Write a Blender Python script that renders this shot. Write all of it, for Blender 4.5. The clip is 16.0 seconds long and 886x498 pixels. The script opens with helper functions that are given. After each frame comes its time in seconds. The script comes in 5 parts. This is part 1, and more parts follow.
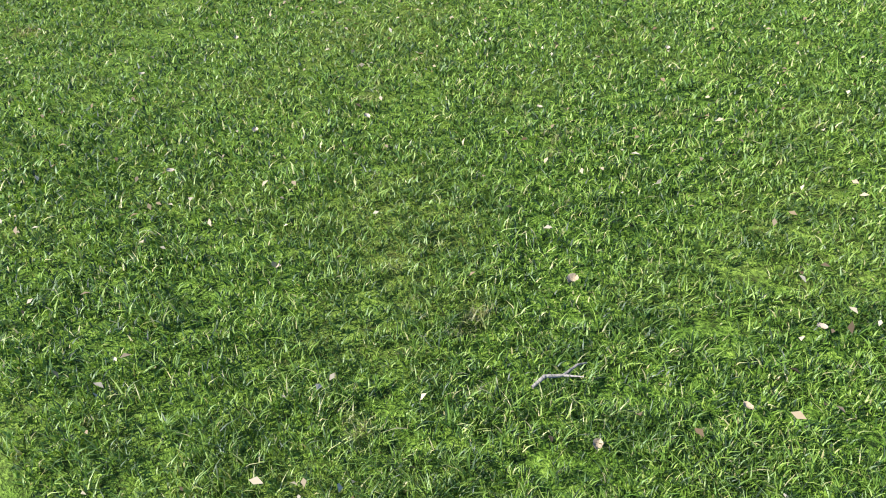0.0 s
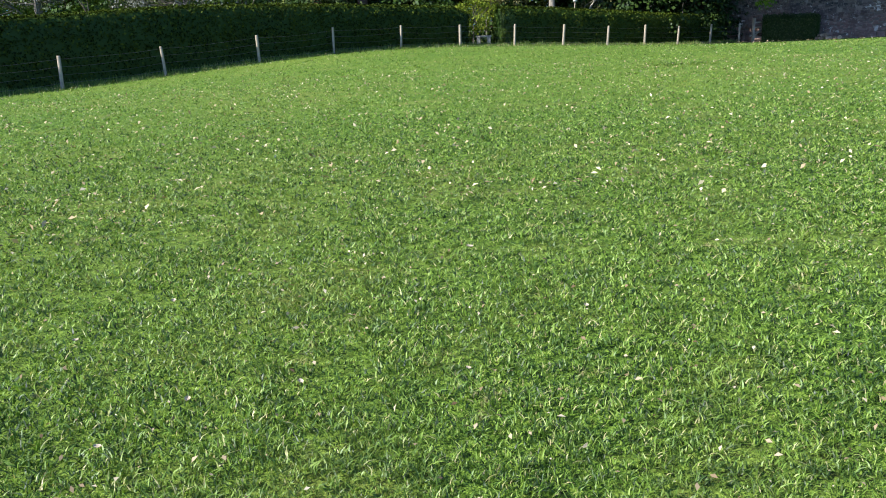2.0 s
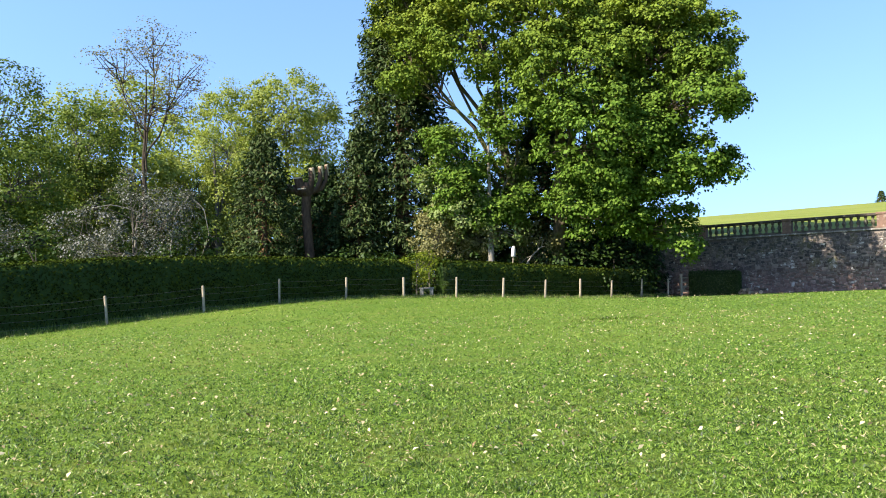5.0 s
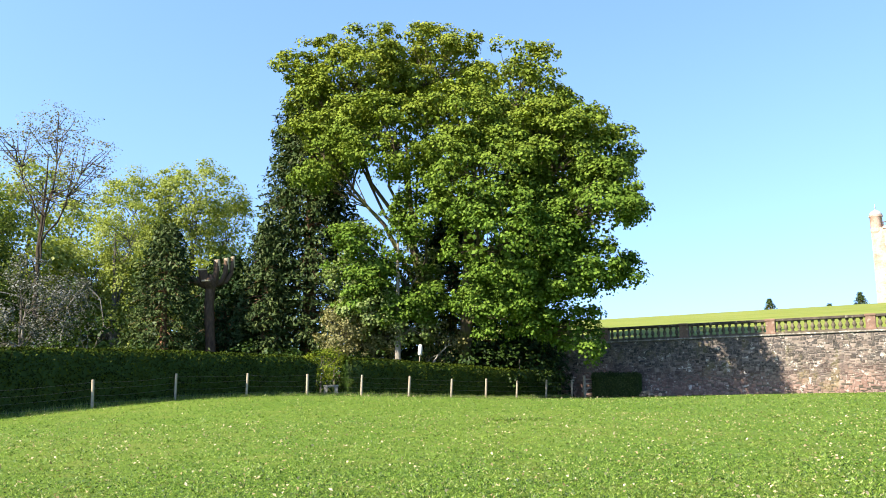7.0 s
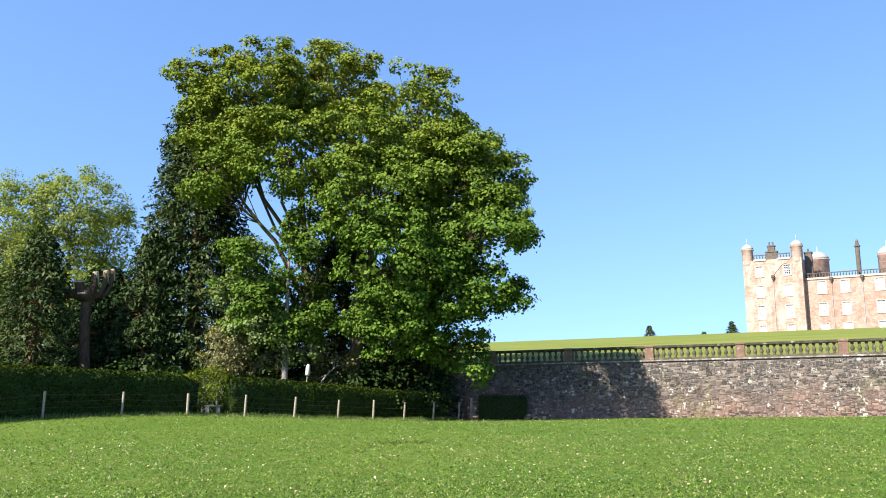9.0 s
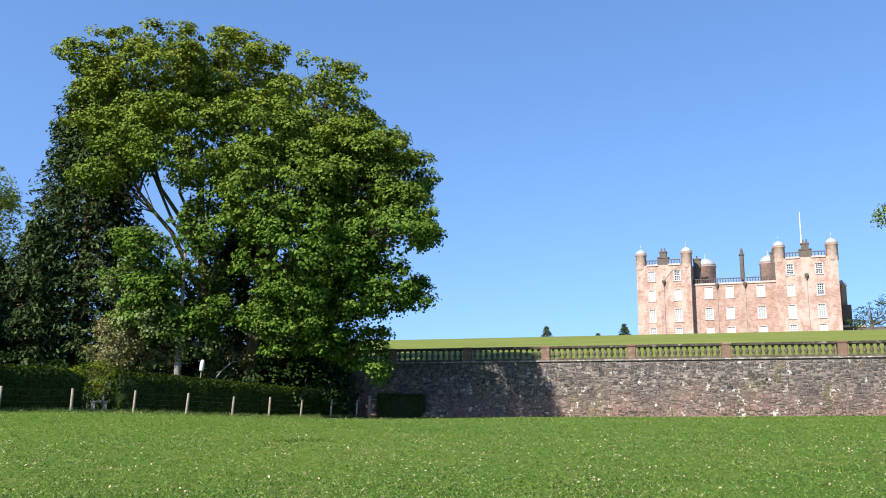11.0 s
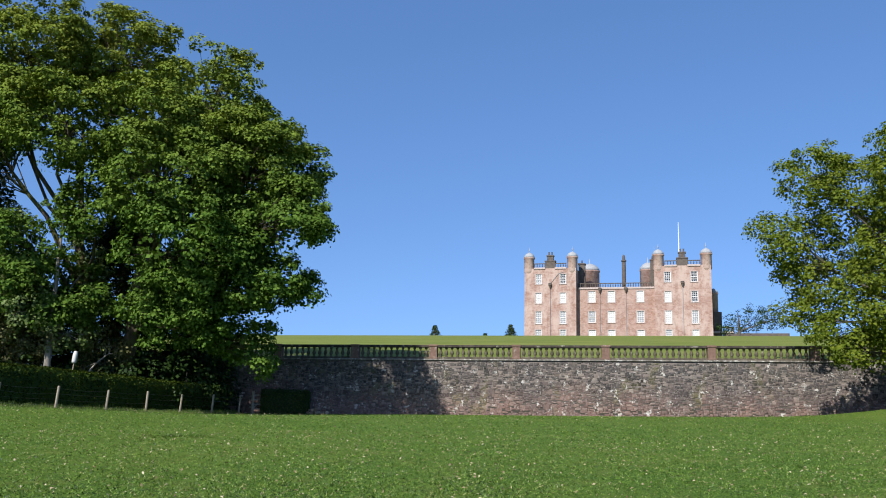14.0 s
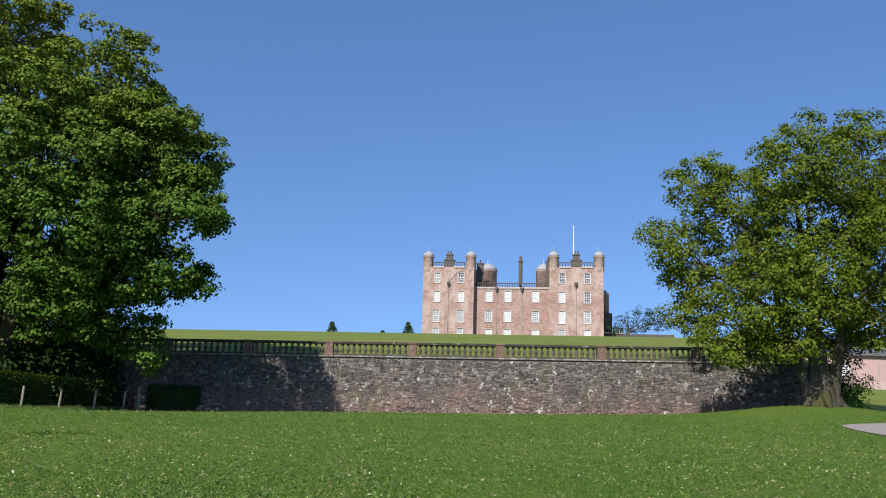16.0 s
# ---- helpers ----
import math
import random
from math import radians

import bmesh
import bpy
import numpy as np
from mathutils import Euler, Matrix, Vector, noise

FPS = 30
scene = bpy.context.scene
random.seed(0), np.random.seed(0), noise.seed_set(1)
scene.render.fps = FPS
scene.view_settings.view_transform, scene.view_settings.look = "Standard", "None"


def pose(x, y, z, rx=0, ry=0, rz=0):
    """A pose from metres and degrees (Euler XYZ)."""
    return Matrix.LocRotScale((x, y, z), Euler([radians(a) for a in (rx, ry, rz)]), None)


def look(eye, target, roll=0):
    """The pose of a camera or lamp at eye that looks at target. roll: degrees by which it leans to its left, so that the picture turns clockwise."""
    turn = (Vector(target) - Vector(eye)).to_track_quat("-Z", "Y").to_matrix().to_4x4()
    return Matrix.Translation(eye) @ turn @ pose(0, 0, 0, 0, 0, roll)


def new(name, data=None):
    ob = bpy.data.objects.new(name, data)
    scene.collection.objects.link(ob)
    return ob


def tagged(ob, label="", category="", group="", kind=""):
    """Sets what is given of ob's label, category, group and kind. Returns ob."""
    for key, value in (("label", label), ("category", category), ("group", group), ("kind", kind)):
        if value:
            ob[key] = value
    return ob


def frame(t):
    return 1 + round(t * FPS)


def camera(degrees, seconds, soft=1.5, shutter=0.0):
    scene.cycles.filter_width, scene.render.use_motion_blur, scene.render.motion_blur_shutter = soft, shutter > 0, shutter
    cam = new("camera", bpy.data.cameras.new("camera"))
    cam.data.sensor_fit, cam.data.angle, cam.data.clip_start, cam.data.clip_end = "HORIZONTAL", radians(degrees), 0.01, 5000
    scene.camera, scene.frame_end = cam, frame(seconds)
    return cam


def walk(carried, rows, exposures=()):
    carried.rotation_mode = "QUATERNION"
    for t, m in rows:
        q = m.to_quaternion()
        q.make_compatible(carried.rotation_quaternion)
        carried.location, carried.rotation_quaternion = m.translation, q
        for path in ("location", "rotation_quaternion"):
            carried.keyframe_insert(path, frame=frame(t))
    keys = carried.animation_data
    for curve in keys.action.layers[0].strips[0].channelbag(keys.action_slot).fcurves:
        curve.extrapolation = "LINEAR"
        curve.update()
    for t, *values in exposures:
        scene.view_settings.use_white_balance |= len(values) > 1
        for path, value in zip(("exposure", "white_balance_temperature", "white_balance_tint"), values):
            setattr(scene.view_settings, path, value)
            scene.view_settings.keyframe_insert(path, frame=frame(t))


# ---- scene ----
# Camera and its walk
cam = camera(57.29, 16.0, 1.0)
PATH = [
    (0.0, pose(-0.220, -0.008, 1.268, 59.358, 2.159, 45.012)),
    (0.5, pose(-0.212, -0.003, 1.299, 63.294, 2.163, 43.855)),
    (1.0, pose(-0.203, 0.003, 1.324, 67.546, 2.138, 42.239)),
    (1.5, pose(-0.188, 0.001, 1.379, 72.370, 2.151, 41.032)),
    (2.0, pose(-0.175, -0.009, 1.414, 75.288, 1.910, 40.480)),
    (2.5, pose(-0.174, -0.010, 1.445, 78.862, 1.950, 40.239)),
    (3.0, pose(-0.161, -0.013, 1.467, 81.651, 2.007, 39.773)),
    (3.5, pose(-0.152, -0.015, 1.493, 84.909, 1.980, 39.077)),
    (4.0, pose(-0.151, -0.011, 1.519, 87.664, 1.819, 38.335)),
    (6.5, pose(-0.110, -0.017, 1.555, 97.995, 0.643, 32.276)),
    (7.0, pose(-0.113, -0.005, 1.565, 99.216, 0.438, 30.004)),
    (7.5, pose(-0.107, 0.007, 1.583, 100.124, 0.107, 27.007)),
    (8.0, pose(-0.093, 0.027, 1.601, 100.598, 0.514, 25.719)),
    (8.5, pose(-0.090, 0.034, 1.601, 100.621, 0.112, 23.698)),
    (9.0, pose(-0.079, 0.017, 1.597, 100.644, -0.196, 22.258)),
    (9.5, pose(-0.074, 0.010, 1.606, 100.717, -0.327, 20.390)),
    (12.0, pose(-0.071, 0.010, 1.618, 100.507, -0.949, 12.832)),
    (12.5, pose(-0.074, 0.007, 1.613, 100.692, -1.147, 11.946)),
    (13.0, pose(-0.061, 0.007, 1.615, 100.821, -1.420, 10.937)),
    (13.5, pose(-0.054, -0.020, 1.611, 100.552, -1.554, 9.509)),
    (14.0, pose(-0.048, -0.025, 1.609, 100.508, -1.407, 7.332)),
    (14.5, pose(-0.038, -0.026, 1.612, 100.594, -1.388, 5.625)),
    (15.0, pose(-0.024, -0.030, 1.609, 100.633, -1.618, 4.329)),
    (15.5, pose(-0.008, -0.005, 1.604, 100.835, -1.669, 2.343)),
    (16.0, pose(0.000, 0.000, 1.600, 100.516, -1.690, 0.104)),
]
EXPOSURES = [(0.0, 1.50, 6500, 10), (1.5, 1.48, 6500, 10), (3.0, 1.32, 6600, 10), (4.0, 1.40, 7000, 10), (6.5, 1.86, 7700, 10), (7.5, 1.68, 7400, 10), (9.0, 1.38, 7100, 10), (9.5, 1.32, 7000, 10),
             (12.0, 0.78, 6600, 10), (14.0, 0.51, 6450, 10), (16.0, 0.36, 6400, 10)]
walk(cam, PATH, EXPOSURES)

# World and sun
SUN_ELEVATION, SUN_AZIMUTH = 38.0, 204.0
world = bpy.data.worlds.new("sky")
scene.world = world
world.use_nodes = True
wn = world.node_tree
wn.nodes.clear()
w_out = wn.nodes.new("ShaderNodeOutputWorld")
w_bg = wn.nodes.new("ShaderNodeBackground")
w_sky = wn.nodes.new("ShaderNodeTexSky")
w_sky.sky_type = "NISHITA"
w_sky.sun_disc = False
w_sky.sun_elevation, w_sky.sun_rotation = radians(SUN_ELEVATION), radians(SUN_AZIMUTH)
w_sky.air_density, w_sky.dust_density, w_sky.ozone_density = 1.0, 0.3, 2.0
w_bg.inputs["Strength"].default_value = 0.145
w_tc = wn.nodes.new("ShaderNodeTexCoord")
w_add = wn.nodes.new("ShaderNodeVectorMath")
w_add.operation = "ADD"
w_add.inputs[1].default_value = (0, 0, 0.24)
w_norm = wn.nodes.new("ShaderNodeVectorMath")
w_norm.operation = "NORMALIZE"
wn.links.new(w_tc.outputs["Generated"], w_add.inputs[0])
wn.links.new(w_add.outputs[0], w_norm.inputs[0])
wn.links.new(w_norm.outputs[0], w_sky.inputs[0])
w_hsv = wn.nodes.new("ShaderNodeHueSaturation")
w_hsv.inputs["Saturation"].default_value = 1.18
wn.links.new(w_sky.outputs[0], w_hsv.inputs["Color"])
w_tint = wn.nodes.new("ShaderNodeMixRGB")
w_tint.blend_type = "MULTIPLY"
w_tint.inputs["Fac"].default_value = 1.0
w_tint.inputs["Color2"].default_value = (1.07, 1.0, 1.06, 1)
wn.links.new(w_hsv.outputs[0], w_tint.inputs["Color1"])
wn.links.new(w_tint.outputs[0], w_bg.inputs["Color"])
wn.links.new(w_bg.outputs[0], w_out.inputs["Surface"])

sun_data = bpy.data.lights.new("sun", "SUN")
sun_data.energy, sun_data.angle, sun_data.color = 5.0, radians(0.53), (1.0, 0.955, 0.89)
sun = new("sun", sun_data)
to_sun = Vector((math.sin(radians(SUN_AZIMUTH)) * math.cos(radians(SUN_ELEVATION)),
                 math.cos(radians(SUN_AZIMUTH)) * math.cos(radians(SUN_ELEVATION)), math.sin(radians(SUN_ELEVATION))))
sun.matrix_world = look(to_sun * 300, (0, 0, 0))

# ---------------------------------------------------------------- materials


class Mat:
    """A node material with a few shorthands."""

    def __init__(self, name):
        self.m = bpy.data.materials.new(name)
        self.m.use_nodes = True
        self.nt = self.m.node_tree
        self.nt.nodes.clear()
        self.out = self.node("ShaderNodeOutputMaterial")

    def node(self, kind, **inputs):
        n = self.nt.nodes.new(kind)
        for k, v in inputs.items():
            self.put(n.inputs[k.replace("_", " ")], v)
        return n

    def put(self, socket, v):
        if isinstance(v, bpy.types.NodeSocket):
            self.nt.links.new(v, socket)
        elif isinstance(v, tuple) and len(v) == 3 and socket.type == "RGBA":
            socket.default_value = (*v, 1)
        else:
            socket.default_value = v

    def coords(self, kind="Object", scale=(1, 1, 1)):
        tc = self.node("ShaderNodeNewGeometry").outputs["Position"] if kind == "World" else self.node("ShaderNodeTexCoord").outputs[kind]
        mp = self.node("ShaderNodeMapping", Vector=tc, Scale=scale)
        return mp.outputs[0]

    def noise(self, vec, scale, detail=4.0, rough=0.55, distortion=0.0):
        n = self.node("ShaderNodeTexNoise", Vector=vec, Scale=scale, Detail=detail, Roughness=rough, Distortion=distortion)
        return n.outputs["Fac"]

    def ramp(self, fac, stops, smooth=False):
        r = self.node("ShaderNodeValToRGB", Fac=fac)
        cr = r.color_ramp
        cr.interpolation = "EASE" if smooth else "LINEAR"
        while len(cr.elements) < len(stops):
            cr.elements.new(0.5)
        for e, (p, c) in zip(cr.elements, stops):
            e.position = p
            e.color = (*c, 1) if isinstance(c, tuple) else (c, c, c, 1)
        return r.outputs["Color"]

    def mix(self, a, b, fac, mode="MIX"):
        n = self.node("ShaderNodeMixRGB", Color1=a, Color2=b, Fac=fac)
        n.blend_type = mode
        return n.outputs[0]

    def math(self, op, a, b=0.0):
        n = self.nt.nodes.new("ShaderNodeMath")
        n.operation = op
        self.put(n.inputs[0], a)
        self.put(n.inputs[1], b)
        return n.outputs[0]

    def island(self):
        return self.node("ShaderNodeNewGeometry").outputs["Random Per Island"]

    def each(self):
        return self.node("ShaderNodeObjectInfo").outputs["Random"]

    def bump(self, height, strength=0.4, distance=0.02):
        return self.node("ShaderNodeBump", Height=height, Strength=strength, Distance=distance).outputs[0]

    def surface(self, color, rough=0.8, metal=0.0, normal=None, spec=0.3):
        p = self.node("ShaderNodeBsdfPrincipled")
        self.put(p.inputs["Base Color"], color)
        self.put(p.inputs["Roughness"], rough)
        self.put(p.inputs["Metallic"], metal)
        self.put(p.inputs["Specular IOR Level"], spec)
        if normal is not None:
            self.put(p.inputs["Normal"], normal)
        self.nt.links.new(p.outputs[0], self.out.inputs[0])
        return self.m

    def leafy(self, color, shine=0.35, gloss=0.03, rough=0.5):
        d = self.node("ShaderNodeBsdfDiffuse", Color=color)
        warm = self.mix(color, (1.0, 1.0, 0.5), 1.0, "MULTIPLY")
        t = self.node("ShaderNodeBsdfTranslucent", Color=warm)
        m1 = self.node("ShaderNodeMixShader", Fac=shine)
        self.nt.links.new(d.outputs[0], m1.inputs[1])
        self.nt.links.new(t.outputs[0], m1.inputs[2])
        g = self.node("ShaderNodeBsdfGlossy", Roughness=rough, Color=(0.9, 0.95, 1.0))
        m2 = self.node("ShaderNodeMixShader", Fac=gloss)
        self.nt.links.new(m1.outputs[0], m2.inputs[1])
        self.nt.links.new(g.outputs[0], m2.inputs[2])
        self.nt.links.new(m2.outputs[0], self.out.inputs[0])
        return self.m


def foliage(name, dark, mid, light, shine=0.35, gloss=0.05, patch=0.25, young=None):
    """Leaves: tint leaf by leaf, larger patches of colour, and another colour gaining with height if named (colour, z
    from, z to).
    """
    k = Mat(name)
    col = k.ramp(k.island(), [(0.0, dark), (0.5, mid), (1.0, light)])
    pos = k.coords("Object")
    n = k.noise(pos, 0.45, 3.0)
    col = k.mix(col, light, k.math("MULTIPLY", k.ramp(n, [(0.45, 0.0), (0.7, 1.0)]), patch))
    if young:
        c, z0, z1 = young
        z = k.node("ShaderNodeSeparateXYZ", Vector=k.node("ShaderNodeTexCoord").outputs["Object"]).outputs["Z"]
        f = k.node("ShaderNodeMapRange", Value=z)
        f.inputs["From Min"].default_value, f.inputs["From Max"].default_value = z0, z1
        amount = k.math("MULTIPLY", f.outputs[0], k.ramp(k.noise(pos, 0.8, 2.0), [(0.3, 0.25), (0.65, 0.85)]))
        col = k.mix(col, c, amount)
    return k.leafy(col, shine, gloss)


def bark(name, dark, light, scale=3.0, moss=None):
    k = Mat(name)
    pos = k.coords("Object", (1, 1, 0.3))
    n = k.noise(pos, scale * 3, 6.0, 0.65)
    col = k.ramp(n, [(0.3, dark), (0.7, light)])
    if moss:
        col = k.mix(col, moss, k.ramp(k.noise(k.coords("Object"), scale * 0.4, 4.0), [(0.48, 0.0), (0.6, 0.8)]))
    return k.surface(col, 0.9, 0, k.bump(n, 0.8, 0.05), 0.15)


def plain(name, color, rough=0.7, metal=0.0, vary=0.25, scale=4.0, bumpy=0.2, spec=0.3):
    k = Mat(name)
    pos = k.coords("Object")
    n = k.noise(pos, scale, 6.0, 0.6)
    fine = k.noise(pos, scale * 9, 3.0)
    dark = tuple(c * (1 - vary) for c in color)
    light = tuple(min(1, c * (1 + vary)) for c in color)
    col = k.ramp(k.math("ADD", k.math("MULTIPLY", n, 0.7), k.math("MULTIPLY", fine, 0.3)), [(0.3, dark), (0.7, light)])
    return k.surface(col, rough, metal, k.bump(fine, bumpy, 0.01), spec)


def turf():
    k = Mat("turf")
    pos = k.coords("World")
    big = k.noise(pos, 0.16, 4.0)
    mid = k.noise(pos, 1.3, 5.0, 0.6)
    fine = k.noise(pos, 24.0, 5.0, 0.7)
    tiny = k.noise(pos, 110.0, 3.0, 0.7)
    tex = k.math("ADD", k.math("MULTIPLY", fine, 0.55), k.math("MULTIPLY", tiny, 0.45))
    # Near-black stop paints shaded holes between blades into the turf.
    col = k.ramp(tex, [(0.41, (0.009, 0.020, 0.003)), (0.51, (0.064, 0.126, 0.013)), (0.61, (0.19, 0.285, 0.042))])
    col = k.mix(col, (0.120, 0.160, 0.026), k.math("MULTIPLY", k.ramp(big, [(0.42, 0.0), (0.66, 1.0)]), 0.4))
    col = k.mix(col, (0.175, 0.160, 0.048), k.math("MULTIPLY", k.ramp(mid, [(0.52, 0.0), (0.68, 1.0)]), 0.25))
    yy = k.node("ShaderNodeSeparateXYZ", Vector=pos).outputs["Y"]
    rough_bank = k.math("GREATER_THAN", yy, 54.5)
    streak = k.ramp(k.noise(k.coords("World", (0.25, 1, 1)), 0.5, 5.0, 0.6), [(0.35, (0.120, 0.151, 0.026)), (0.65, (0.202, 0.207, 0.051))])
    col = k.mix(col, streak, k.math("MULTIPLY", rough_bank, 0.75))
    return k.surface(col, 0.9, 0, k.bump(tex, 0.9, 0.03), 0.1)


def blades(name, low):
    k = Mat(name)
    isl = k.island()
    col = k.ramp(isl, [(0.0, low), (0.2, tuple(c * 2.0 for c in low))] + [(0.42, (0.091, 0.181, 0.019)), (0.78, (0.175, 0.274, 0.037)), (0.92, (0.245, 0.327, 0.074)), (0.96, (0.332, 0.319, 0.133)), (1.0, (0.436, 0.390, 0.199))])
    pos = k.coords("World")
    col = k.mix(col, (0.131, 0.195, 0.030), k.math("MULTIPLY", k.ramp(k.noise(pos, 1.3, 5.0), [(0.5, 0.0), (0.68, 1.0)]), 0.4))
    # Dark patches put the shade of pits between tufts into the colour.
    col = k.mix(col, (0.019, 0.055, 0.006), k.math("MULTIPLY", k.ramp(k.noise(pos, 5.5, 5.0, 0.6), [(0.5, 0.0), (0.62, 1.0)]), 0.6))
    col = k.mix(col, (0.349, 0.293, 0.140), k.math("MULTIPLY", k.ramp(k.noise(pos, 3.2, 6.0, 0.65), [(0.63, 0.0), (0.70, 1.0)]), 0.6))
    return k.leafy(col, 0.3, 0.025, 0.5)


def rubble(name, single):
    """Rubble stones: each its own tint, redder near the foot of the wall, lichen and dark water stains over them."""
    k = Mat(name)
    pick = k.each() if single else k.island()
    col = k.ramp(pick, [(0.0, (0.027, 0.024, 0.023)), (0.3, (0.057, 0.051, 0.046)), (0.6, (0.091, 0.075, 0.067)), (0.85, (0.138, 0.106, 0.089)), (1.0, (0.252, 0.215, 0.182))])
    pos = k.coords("World")
    z = k.node("ShaderNodeSeparateXYZ", Vector=pos).outputs["Z"]
    wander = k.math("ADD", z, k.math("MULTIPLY", k.noise(pos, 0.35, 4.0), 2.6))
    low = k.node("ShaderNodeMapRange", Value=wander)
    low.inputs["From Min"].default_value, low.inputs["From Max"].default_value = 4.0, 2.4
    col = k.mix(col, (0.274, 0.158, 0.127), k.math("MULTIPLY", low.outputs[0], 0.5))
    high = k.node("ShaderNodeMapRange", Value=wander)
    high.inputs["From Min"].default_value, high.inputs["From Max"].default_value = 4.2, 5.6
    col = k.mix(col, (0.065, 0.064, 0.059), k.math("MULTIPLY", high.outputs[0], 0.6))
    stain = k.ramp(k.noise(k.coords("World", (1, 1, 0.45)), 0.55, 6.0, 0.65), [(0.45, 0.0), (0.62, 1.0)])
    col = k.mix(col, (0.057, 0.052, 0.054), k.math("MULTIPLY", stain, 0.5))
    moss = k.ramp(k.noise(k.coords("World", (1, 1, 0.6)), 0.8, 5.0, 0.6), [(0.58, 0.0), (0.68, 1.0)])
    col = k.mix(col, (0.129, 0.121, 0.044), k.math("MULTIPLY", moss, 0.45))
    fleck = k.ramp(k.noise(pos, 7.0, 5.0, 0.7), [(0.53, 0.0), (0.61, 1.0)])
    col = k.mix(col, (0.259, 0.226, 0.197), k.math("MULTIPLY", fleck, 0.5))
    speck = k.ramp(k.noise(pos, 1.5, 8.0, 0.72), [(0.575, 0.0), (0.61, 1.0)])
    col = k.mix(col, (0.472, 0.453, 0.409), k.math("MULTIPLY", speck, 0.8))
    fine = k.noise(pos, 18.0, 5.0, 0.65)
    col = k.mix(col, (0.5, 0.5, 0.5), k.math("MULTIPLY", fine, 0.15), "OVERLAY")
    return k.surface(col, 0.92, 0, k.bump(fine, 0.6, 0.03), 0.15)


def dressed(name, base, lichen, grime, from_=0.57):
    """Dressed stone with pale lichen and dark grime."""
    k = Mat(name)
    pos = k.coords("World")
    n = k.noise(pos, 2.2, 6.0, 0.65)
    col = k.ramp(k.noise(pos, 7.0, 4.0), [(0.3, tuple(c * 0.75 for c in base)), (0.7, tuple(c * 1.2 for c in base))])
    col = k.mix(col, grime, k.ramp(n, [(0.4, 0.75), (0.6, 0.0)]))
    col = k.mix(col, lichen, k.ramp(k.noise(pos, 3.3, 6.0, 0.7), [(from_, 0.0), (from_ + 0.1, 0.85)]))
    return k.surface(col, 0.9, 0, k.bump(n, 0.4, 0.02), 0.15)


def ashlar(name, pale):
    """Pink castle sandstone in courses, bleached and sooted in patches."""
    k = Mat(name)
    tc = k.node("ShaderNodeTexCoord").outputs["Object"]
    sep = k.node("ShaderNodeSeparateXYZ", Vector=tc)
    flat = k.node("ShaderNodeCombineXYZ", X=k.math("ADD", sep.outputs["X"], sep.outputs["Y"]), Y=sep.outputs["Z"])
    br = k.node("ShaderNodeTexBrick", Vector=flat.outputs[0], Scale=1.0)
    br.inputs["Brick Width"].default_value, br.inputs["Row Height"].default_value = 0.62, 0.31
    br.inputs["Mortar Size"].default_value, br.inputs["Bias"].default_value = 0.018, 0.0
    for s, c in (("Color1", (0.344, 0.226, 0.184)), ("Color2", (0.238, 0.139, 0.107)), ("Mortar", (0.295, 0.226, 0.189))):
        br.inputs[s].default_value = (*c, 1)
    col = br.outputs["Color"]
    bleach = k.ramp(k.noise(k.coords("Object", (1, 1, 0.5)), 0.35, 8.0, 0.72), [(0.44, 0.1), (0.56, 1.0)])
    col = k.mix(col, (0.43, 0.335, 0.285), k.math("MULTIPLY", bleach, pale))
    patch = k.ramp(k.noise(tc, 0.7, 8.0, 0.75), [(0.52, 0.0), (0.62, 1.0)])
    col = k.mix(col, (0.205, 0.107, 0.070), k.math("MULTIPLY", patch, 0.6))
    streak = k.ramp(k.noise(k.coords("Object", (1.6, 1.6, 0.12)), 0.9, 5.0), [(0.6, 0.0), (0.75, 1.0)])
    col = k.mix(col, (0.180, 0.148, 0.123), k.math("MULTIPLY", streak, 0.6))
    return k.surface(col, 0.9, 0, k.bump(k.noise(tc, 3.0, 5.0), 0.3, 0.05), 0.15)


def glass():
    k = Mat("window_glass")
    n = k.noise(k.coords("Object"), 0.6, 2.0)
    return k.surface(k.ramp(n, [(0.3, (0.016, 0.018, 0.021)), (0.7, (0.041, 0.045, 0.049))]), 0.06, 0, k.bump(n, 0.05, 0.02), 0.6)


M_TURF = turf()
# Near blades carry shade between tufts in their dark tints; far copy is lit.
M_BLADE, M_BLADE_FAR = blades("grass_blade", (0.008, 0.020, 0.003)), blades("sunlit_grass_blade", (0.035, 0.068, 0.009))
M_STONE, M_STONES = rubble("rubble_stone", True), rubble("rubble_stones", False)
M_MORTAR = plain("lime_mortar", (0.135, 0.115, 0.100), 0.95, 0, 0.45, 2.0, 0.5, 0.1)
M_RAIL = dressed("weathered_coping", (0.070, 0.057, 0.048), (0.246, 0.230, 0.189), (0.025, 0.023, 0.018))
M_CAP = dressed("pale_coping", (0.213, 0.193, 0.168), (0.508, 0.492, 0.451), (0.082, 0.074, 0.061), 0.53)
M_BALUSTER = dressed("baluster_stone", (0.107, 0.090, 0.066), (0.221, 0.205, 0.148), (0.045, 0.041, 0.028))
M_PIER = dressed("red_pier_stone", (0.172, 0.107, 0.082), (0.279, 0.238, 0.197), (0.115, 0.074, 0.057))
M_CASTLE, M_FRONT = ashlar("pale_pink_sandstone", 0.75), ashlar("red_sandstone", 0.3)
M_TRIM = plain("pale_dressings", (0.38, 0.315, 0.285), 0.85, 0, 0.18, 2.0, 0.2)
M_CHIMNEY = plain("sooty_stone", (0.094, 0.078, 0.066), 0.9, 0, 0.4, 1.5, 0.4)
M_LEAD = plain("grey_lead", (0.279, 0.287, 0.291), 0.65, 0.0, 0.2, 1.5, 0.1)
